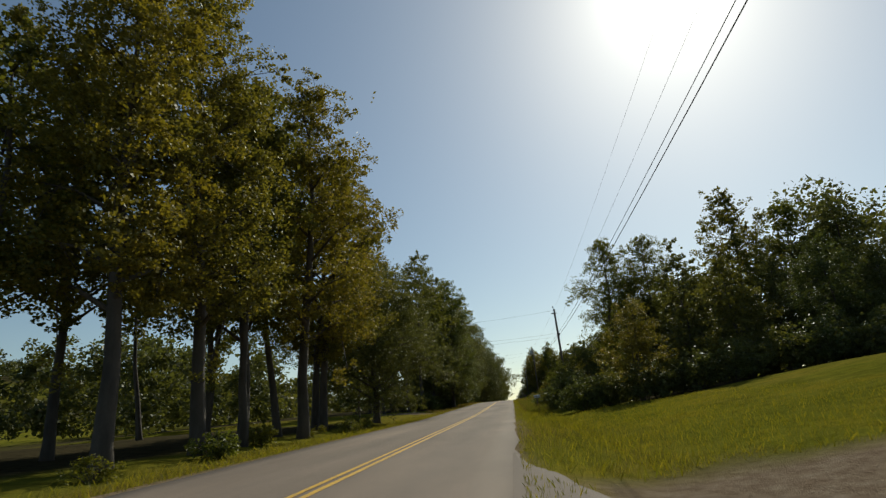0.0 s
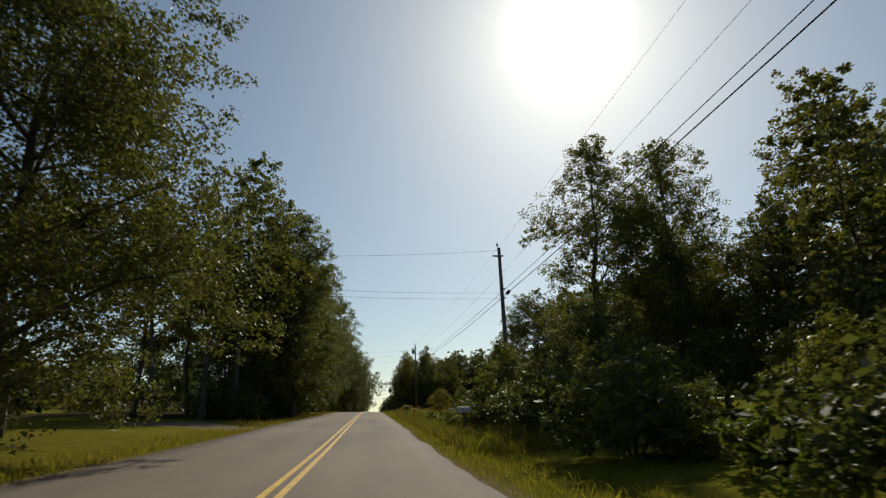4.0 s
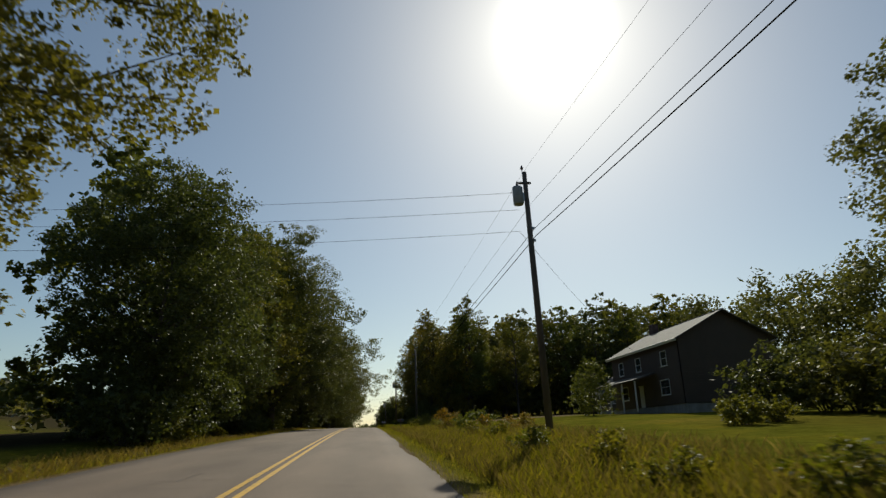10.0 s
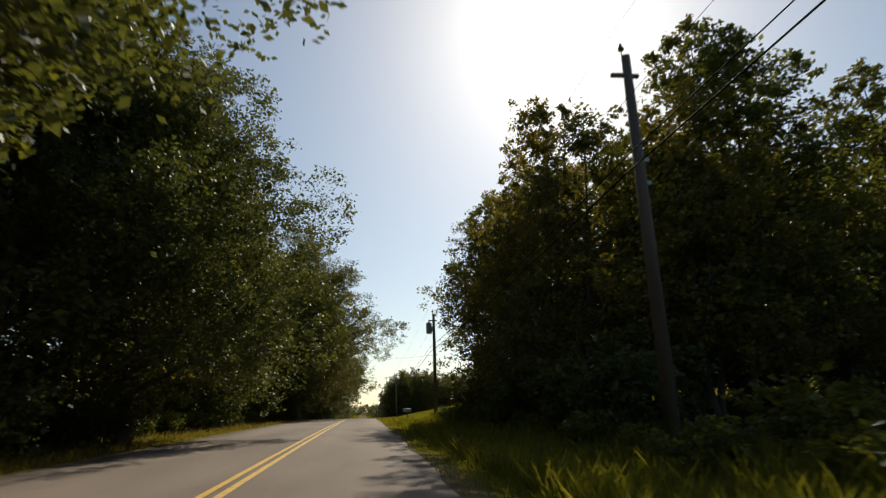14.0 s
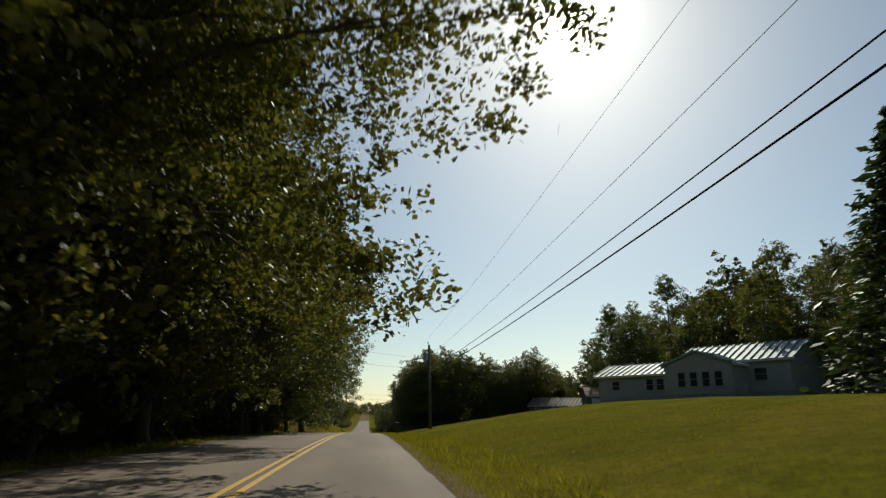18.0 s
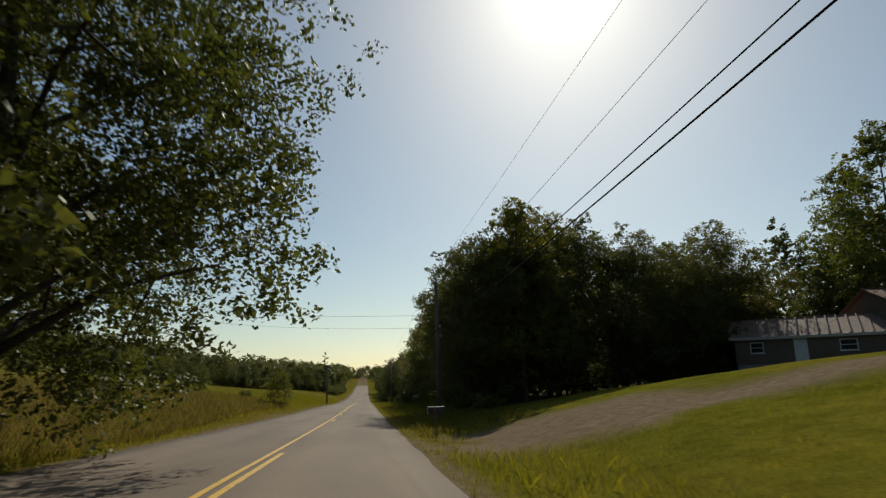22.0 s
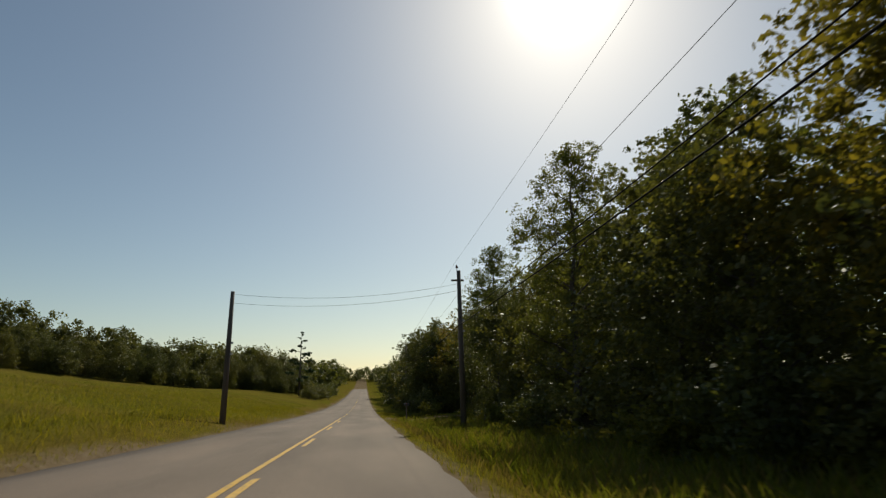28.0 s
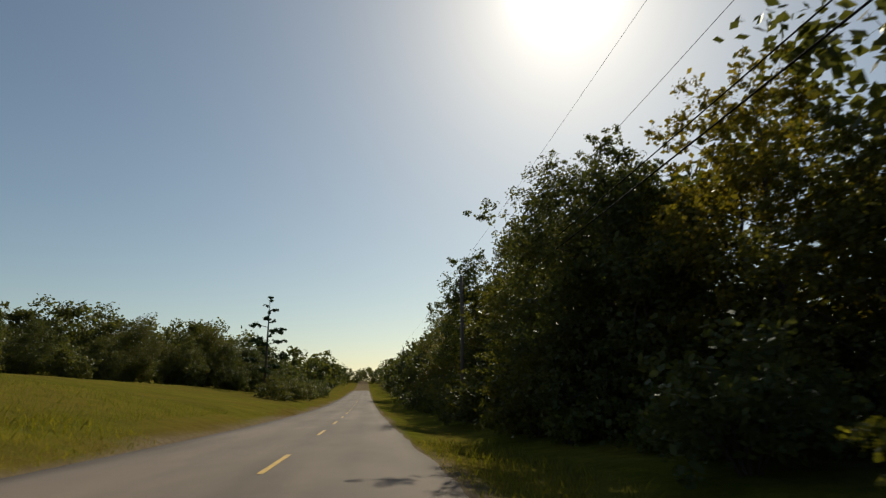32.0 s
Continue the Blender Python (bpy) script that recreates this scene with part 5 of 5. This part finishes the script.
house("long_house", *along_front(10.0), ASKEW, 10.6, 7.4, 3.0, 1.75, SIDING_WHITE, METAL_ROOF, [(7.2, 1.0, 8.4, 2.2)], "long single-storey pale house with a ribbed metal roof", over=0.35, ribs=0.75, ends=[], foundation=0.5, z=12.5, wall_frame=GREY_TRIM)
house("house_wing", *along_front(0.0), ASKEW, 9.95, 6.0, 2.6, 1.25, SIDING_WHITE, METAL_ROOF, [(1.8, 1.0, 2.8, 2.0), (6.0, 0.9, 6.9, 2.1), (7.2, 0.9, 8.1, 2.1)], "low pale wing of the long house with a ribbed metal roof", "house", 0.35, 0.75, foundation=0.5, z=12.0, wall_frame=GREY_TRIM)
house("sun_porch", *along_front(16.6, 3.0), ASKEW + 90, 6.4, 6.6, 2.75, 1.15, SIDING_WHITE, METAL_ROOF, [], "pale gabled sun porch with a row of tall windows", "porch", 0.25, 0.75, foundation=0.5, z=12.25, ends=[(1.3, 0.7, 2.1, 2.1), (2.5, 0.7, 3.3, 2.1), (3.7, 0.7, 4.5, 2.1), (4.9, 0.7, 5.7, 2.1)], wall_frame=GREY_TRIM)
house("white_garage", 39.0, 331.8, 62, 8.0, 8.0, 2.9, 2.6, SIDING_WHITE, METAL_ROOF, [], "pale garage with a wide door behind the long house", "garage", 0.3, 0.75, foundation=0.25, z=11.6, ends=[(4.4, 1.55, 7.2, 1.85)])
# the dark two-storey house on the lawn
dark_house = house("dark_house", 29.6, 192.4, -90, 15.0, 9.0, 5.7, 2.4, SIDING_DARK, SHINGLES, [(1.8, 3.5, 3.0, 4.9), (6.0, 3.5, 7.2, 4.9), (11.4, 3.5, 12.6, 4.9), (1.8, 0.9, 3.6, 2.3), (10.8, 0.9, 12.6, 2.3)], "dark brown two-storey house with a white gutter", over=0.5, ends=[(2.0, 1.0, 3.2, 2.2), (5.4, 3.0, 6.4, 4.2)], foundation=0.4, doors=((6.2, 7.2, 2.05),))
part("chimney", box_bm((1.6, 4.2, 7.2), (2.4, 4.9, 9.6), 0.02), CHIMNEY_BRICK, dark_house, "dark brick chimney")
house("small_garage", 40.6, 206.0, 90, 3.6, 6.6, 2.4, 2.5, SIDING_DARK, SHINGLES, [], "small brownish garage with a pale door behind the dark house", "garage", 0.3, foundation=0.2, z=9.3, ends=[(0.9, 0.9, 1.7, 1.9)], doors=())
# its lean-to porch
lean = tagged(new("porch_roof"), "sloping dark shingled porch roof on thin posts", "porch")
lean.matrix_basis = pose(29.5, 191.6, far_land(29.6, 185) + 0.5, 0, 0, -90)
part("roof_slope", box_bm((0, -2.5, 0), (9.6, 0, 0.12), 0.01, pose(0, -0.02, 3.1, 17, 0, 0)), SHINGLES, lean)
for q in (0.2, 3.2, 6.3, 9.3):
    part("post", box_bm((q, -2.2, -0.4), (q + 0.12, -2.08, 2.42), 0.006), WHITE_TRIM, lean)
# small dark garage behind the yellowish tree
house("garage", 22.5, 121.0, -65, 7.5, 7.0, 2.6, 2.1, SIDING_DARK, SHINGLES, [(1.0, 0.9, 4.2, 2.0)], "dark weathered garage with a wide pale window", "garage", 0.4, foundation=0.25, ends=[(2.0, 0.8, 5.2, 2.0)])
# sheds up the second drive
house("shed", 33.6, 377.6, -38, 11.0, 6.0, 2.3, 1.5, SIDING_TAN, RED_METAL_ROOF, [(1.2, 0.9, 2.2, 1.8), (7.6, 0.9, 8.8, 1.8)], "low tan shed with a brown ribbed metal roof", "shed", 0.4, 0.7, foundation=0.2, doors=((4.4, 5.4, 2.0),), z=10.5)
house("two_car_garage", 42.6, 369.6, -12, 7.4, 8.0, 2.9, 1.7, SIDING_TAN, SHINGLES_RED, [(5.2, 1.0, 6.2, 2.0)], "tan garage with a reddish-brown shingle roof and pale door", "garage", 0.4, foundation=0.2, doors=((0.7, 3.9, 2.3),), z=11.7)

# ---- vehicles ----
TYRE = plain("black_rubber", (0.018, 0.018, 0.019), 0.8, 0, 0.2, 8.0)
RIM = plain("alloy_rim", (0.45, 0.45, 0.46), 0.35, 0.9, 0.1, 8.0)


def car_paint(name, colour):
    m, t, b = mat(name)
    c = ramp(t, noise_tex(t, 1.3, 4, 0.6), [(0.35, tuple(q * 0.85 for q in colour)), (0.65, colour)])
    t.links.new(c, b.inputs["Base Color"])
    b.inputs["Roughness"].default_value, b.inputs["Metallic"].default_value = 0.3, 0.35
    b.inputs["Coat Weight"].default_value, b.inputs["Coat Roughness"].default_value = 0.8, 0.06
    return m


LAMP_CLEAR = plain("clear_lamp", (0.6, 0.6, 0.6), 0.15, 0.2, 0.05, 8.0)
LAMP_RED = plain("red_lamp", (0.35, 0.02, 0.02), 0.2, 0.0, 0.1, 8.0)


def loft(sections, material_slot=0):
    """A body through cross-sections: each (x, half width, [(y share, z), ...] from sill to roof on one side)."""
    bm = bmesh.new()
    rings = []
    for x, w, prof in sections:
        left = [bm.verts.new((x, -w * q, z)) for q, z in prof]
        right = [bm.verts.new((x, w * q, z)) for q, z in reversed(prof)]
        rings.append(left + right)
    for a, b in zip(rings, rings[1:]):
        n = len(a)
        for k in range(n):
            f = bm.faces.new((a[k], a[(k + 1) % n], b[(k + 1) % n], b[k]))
            f.smooth = True
    bm.faces.new(rings[0][::-1])
    bm.faces.new(rings[-1])
    bmesh.ops.recalc_face_normals(bm, faces=bm.faces)
    return bm


def car(x, y, turn, paint, label, suv=True, name="car"):
    """A parked car, its length along local x, nose at +x."""
    thing = tagged(new(name), label, "car")
    thing.matrix_basis = pose(x, y, far_land(x, y), 0, 0, turn)
    hi = 1.02 if suv else 0.92
    roof = 1.72 if suv else 1.42
    def low(w0, z0, z1):
        return [(0.88, z0), (1.0, z0 + 0.14), (1.0, (z0 + z1) / 2), (0.96, z1 - 0.06), (0.86, z1)]
    sec = [(-2.28, 0.72, low(0, 0.42, hi - 0.12)), (-2.2, 0.86, low(0, 0.34, hi)), (-1.2, 0.90, low(0, 0.26, hi + 0.02)), (0.3, 0.91, low(0, 0.24, hi + 0.02)), (1.1, 0.90, low(0, 0.26, hi)), (1.9, 0.86, low(0, 0.30, hi - 0.10)), (2.25, 0.74, low(0, 0.36, hi - 0.22)), (2.33, 0.62, low(0, 0.42, hi - 0.34))]
    body = part("body", loft(sec), paint, thing)
    z = hi + 0.02
    cab = [(-2.12 if suv else -1.7, 0.74, [(1.0, z - 0.05), (1.0, z + 0.02), (0.95, z + 0.06)]), (-1.9 if suv else -1.2, 0.76, [(1.0, z - 0.05), (0.94, roof - 0.14), (0.82, roof - 0.03)]), (-0.4, 0.77, [(1.0, z - 0.05), (0.93, roof - 0.10), (0.80, roof)]), (0.35, 0.76, [(1.0, z - 0.05), (0.93, roof - 0.14), (0.80, roof - 0.05)]), (1.15, 0.72, [(1.0, z - 0.08), (0.99, z - 0.02), (0.93, z)])]
    part("cabin", loft(cab), paint, thing)
    for s in (-1, 1):
        for a, b in ((-1.75, -0.95), (-0.85, 0.0), (0.08, 0.62)):
            top = roof - 0.22 if b < 0.5 else roof - 0.34
            bm = bmesh.new()
            v = [bm.verts.new(p) for p in ((a, s * 0.775, z + 0.03), (b + (0.22 if b > 0.5 else 0), s * 0.775, z + 0.03), (b, s * 0.735, top), (a + (0.12 if a < -1.5 else 0), s * 0.735, top))]
            bm.faces.new(v)
            bmesh.ops.solidify(bm, geom=bm.faces[:], thickness=0.012)
            part("side_window", bm, GLASS, thing)
        for xx in (-1.38, 1.42):
            bm = tube_into(bmesh.new(), [(xx, s * 0.70, 0.34), (xx, s * 0.73, 0.34), (xx, s * 0.90, 0.34), (xx, s * 0.925, 0.34)], [0.30, 0.34, 0.34, 0.30], 20)
            wheel = part("wheel", bm, TYRE, thing)
            part("rim", tube_into(bmesh.new(), [(xx, s * 0.90, 0.34), (xx, s * 0.935, 0.34), (xx, s * 0.94, 0.34)], [0.21, 0.20, 0.05], 14), RIM, wheel)
        part("headlight", box_bm((2.12, s * 0.58 - 0.14, hi - 0.32), (2.28, s * 0.58 + 0.14, hi - 0.18), 0.03), LAMP_CLEAR, thing)
        part("tail_light", box_bm((-2.29, s * 0.66 - 0.08, hi - 0.28), (-2.2, s * 0.66 + 0.08, hi - 0.04), 0.02), LAMP_RED, thing)
        part("mirror", box_bm((0.72, s * 0.95 - 0.07, z + 0.02), (0.86, s * 0.95 + 0.07, z + 0.17), 0.03), paint, thing)
    bm = bmesh.new()
    v = [bm.verts.new(p) for p in ((1.12, -0.62, z + 0.01), (1.12, 0.62, z + 0.01), (0.42, 0.58, roof - 0.10), (0.42, -0.58, roof - 0.10))]
    bm.faces.new(v)
    bmesh.ops.solidify(bm, geom=bm.faces[:], thickness=-0.014)
    part("windscreen", bm, GLASS, thing)
    part("bumper", box_bm((2.2, -0.66, 0.36), (2.38, 0.66, 0.54), 0.04), TYRE, thing)
    return thing


SILVER = car_paint("silver_car_paint", (0.45, 0.46, 0.46))
DARK_CAR = car_paint("dark_car_paint", (0.03, 0.032, 0.036))
car(13.6, 115.5, 186, SILVER, "silver sedan parked on the grass beside a small tree", False)
car(39.8, 364.2, 120, DARK_CAR, "dark car parked in front of the garage")

CAMPER_SKIN = plain("white_camper_skin", (0.66, 0.67, 0.66), 0.35, 0.1, 0.08, 3.0)
camper = tagged(new("camper_trailer"), "white camper trailer parked beside the garage", "trailer")
camper.matrix_basis = pose(54.2, 371.0, far_land(54.2, 371.0) + 1.0, 0, 0, 25)
sec = [(-2.9, 1.05, [(0.9, 0.75), (1.0, 0.9), (1.0, 2.2), (0.9, 2.45)]), (-2.6, 1.1, [(0.95, 0.6), (1.0, 0.7), (1.0, 2.55), (0.92, 2.7)]), (2.4, 1.1, [(0.95, 0.6), (1.0, 0.7), (1.0, 2.55), (0.92, 2.7)]), (2.9, 1.05, [(0.9, 0.9), (1.0, 1.1), (1.0, 2.2), (0.9, 2.45)])]
part("body", loft(sec), CAMPER_SKIN, camper)
for s in (-1, 1):
    for a in (-1.6, -0.7, 1.2):
        part("window", box_bm((a, s * 1.105 - 0.012, 1.55), (a + 0.6, s * 1.105 + 0.012, 2.05), 0.004), GLASS, camper)
    part("wheel", tube_into(bmesh.new(), [(-0.2, s * 0.85, 0.32), (-0.2, s * 0.88, 0.32), (-0.2, s * 1.04, 0.32), (-0.2, s * 1.06, 0.32)], [0.28, 0.32, 0.32, 0.28], 16), TYRE, camper)
part("roof_vent", box_bm((-0.3, -0.2, 2.69), (0.3, 0.3, 2.86), 0.03), CAMPER_SKIN, camper)
part("door", box_bm((0.1, -1.125, 0.75), (0.75, -1.10, 2.3), 0.004), CAMPER_SKIN, camper)
part("hitch", box_bm((2.8, -0.08, 0.5), (4.0, 0.08, 0.62), 0.01), GALV, camper)
part("jack", tube_into(bmesh.new(), [(3.7, 0, -0.02), (3.7, 0, 0.75)], 0.035, 8), GALV, camper)

for key, (ob, used) in list(KINDS.items()):
    if not used:
        for o in [*ob.children_recursive, ob]:
            bpy.data.objects.remove(o)
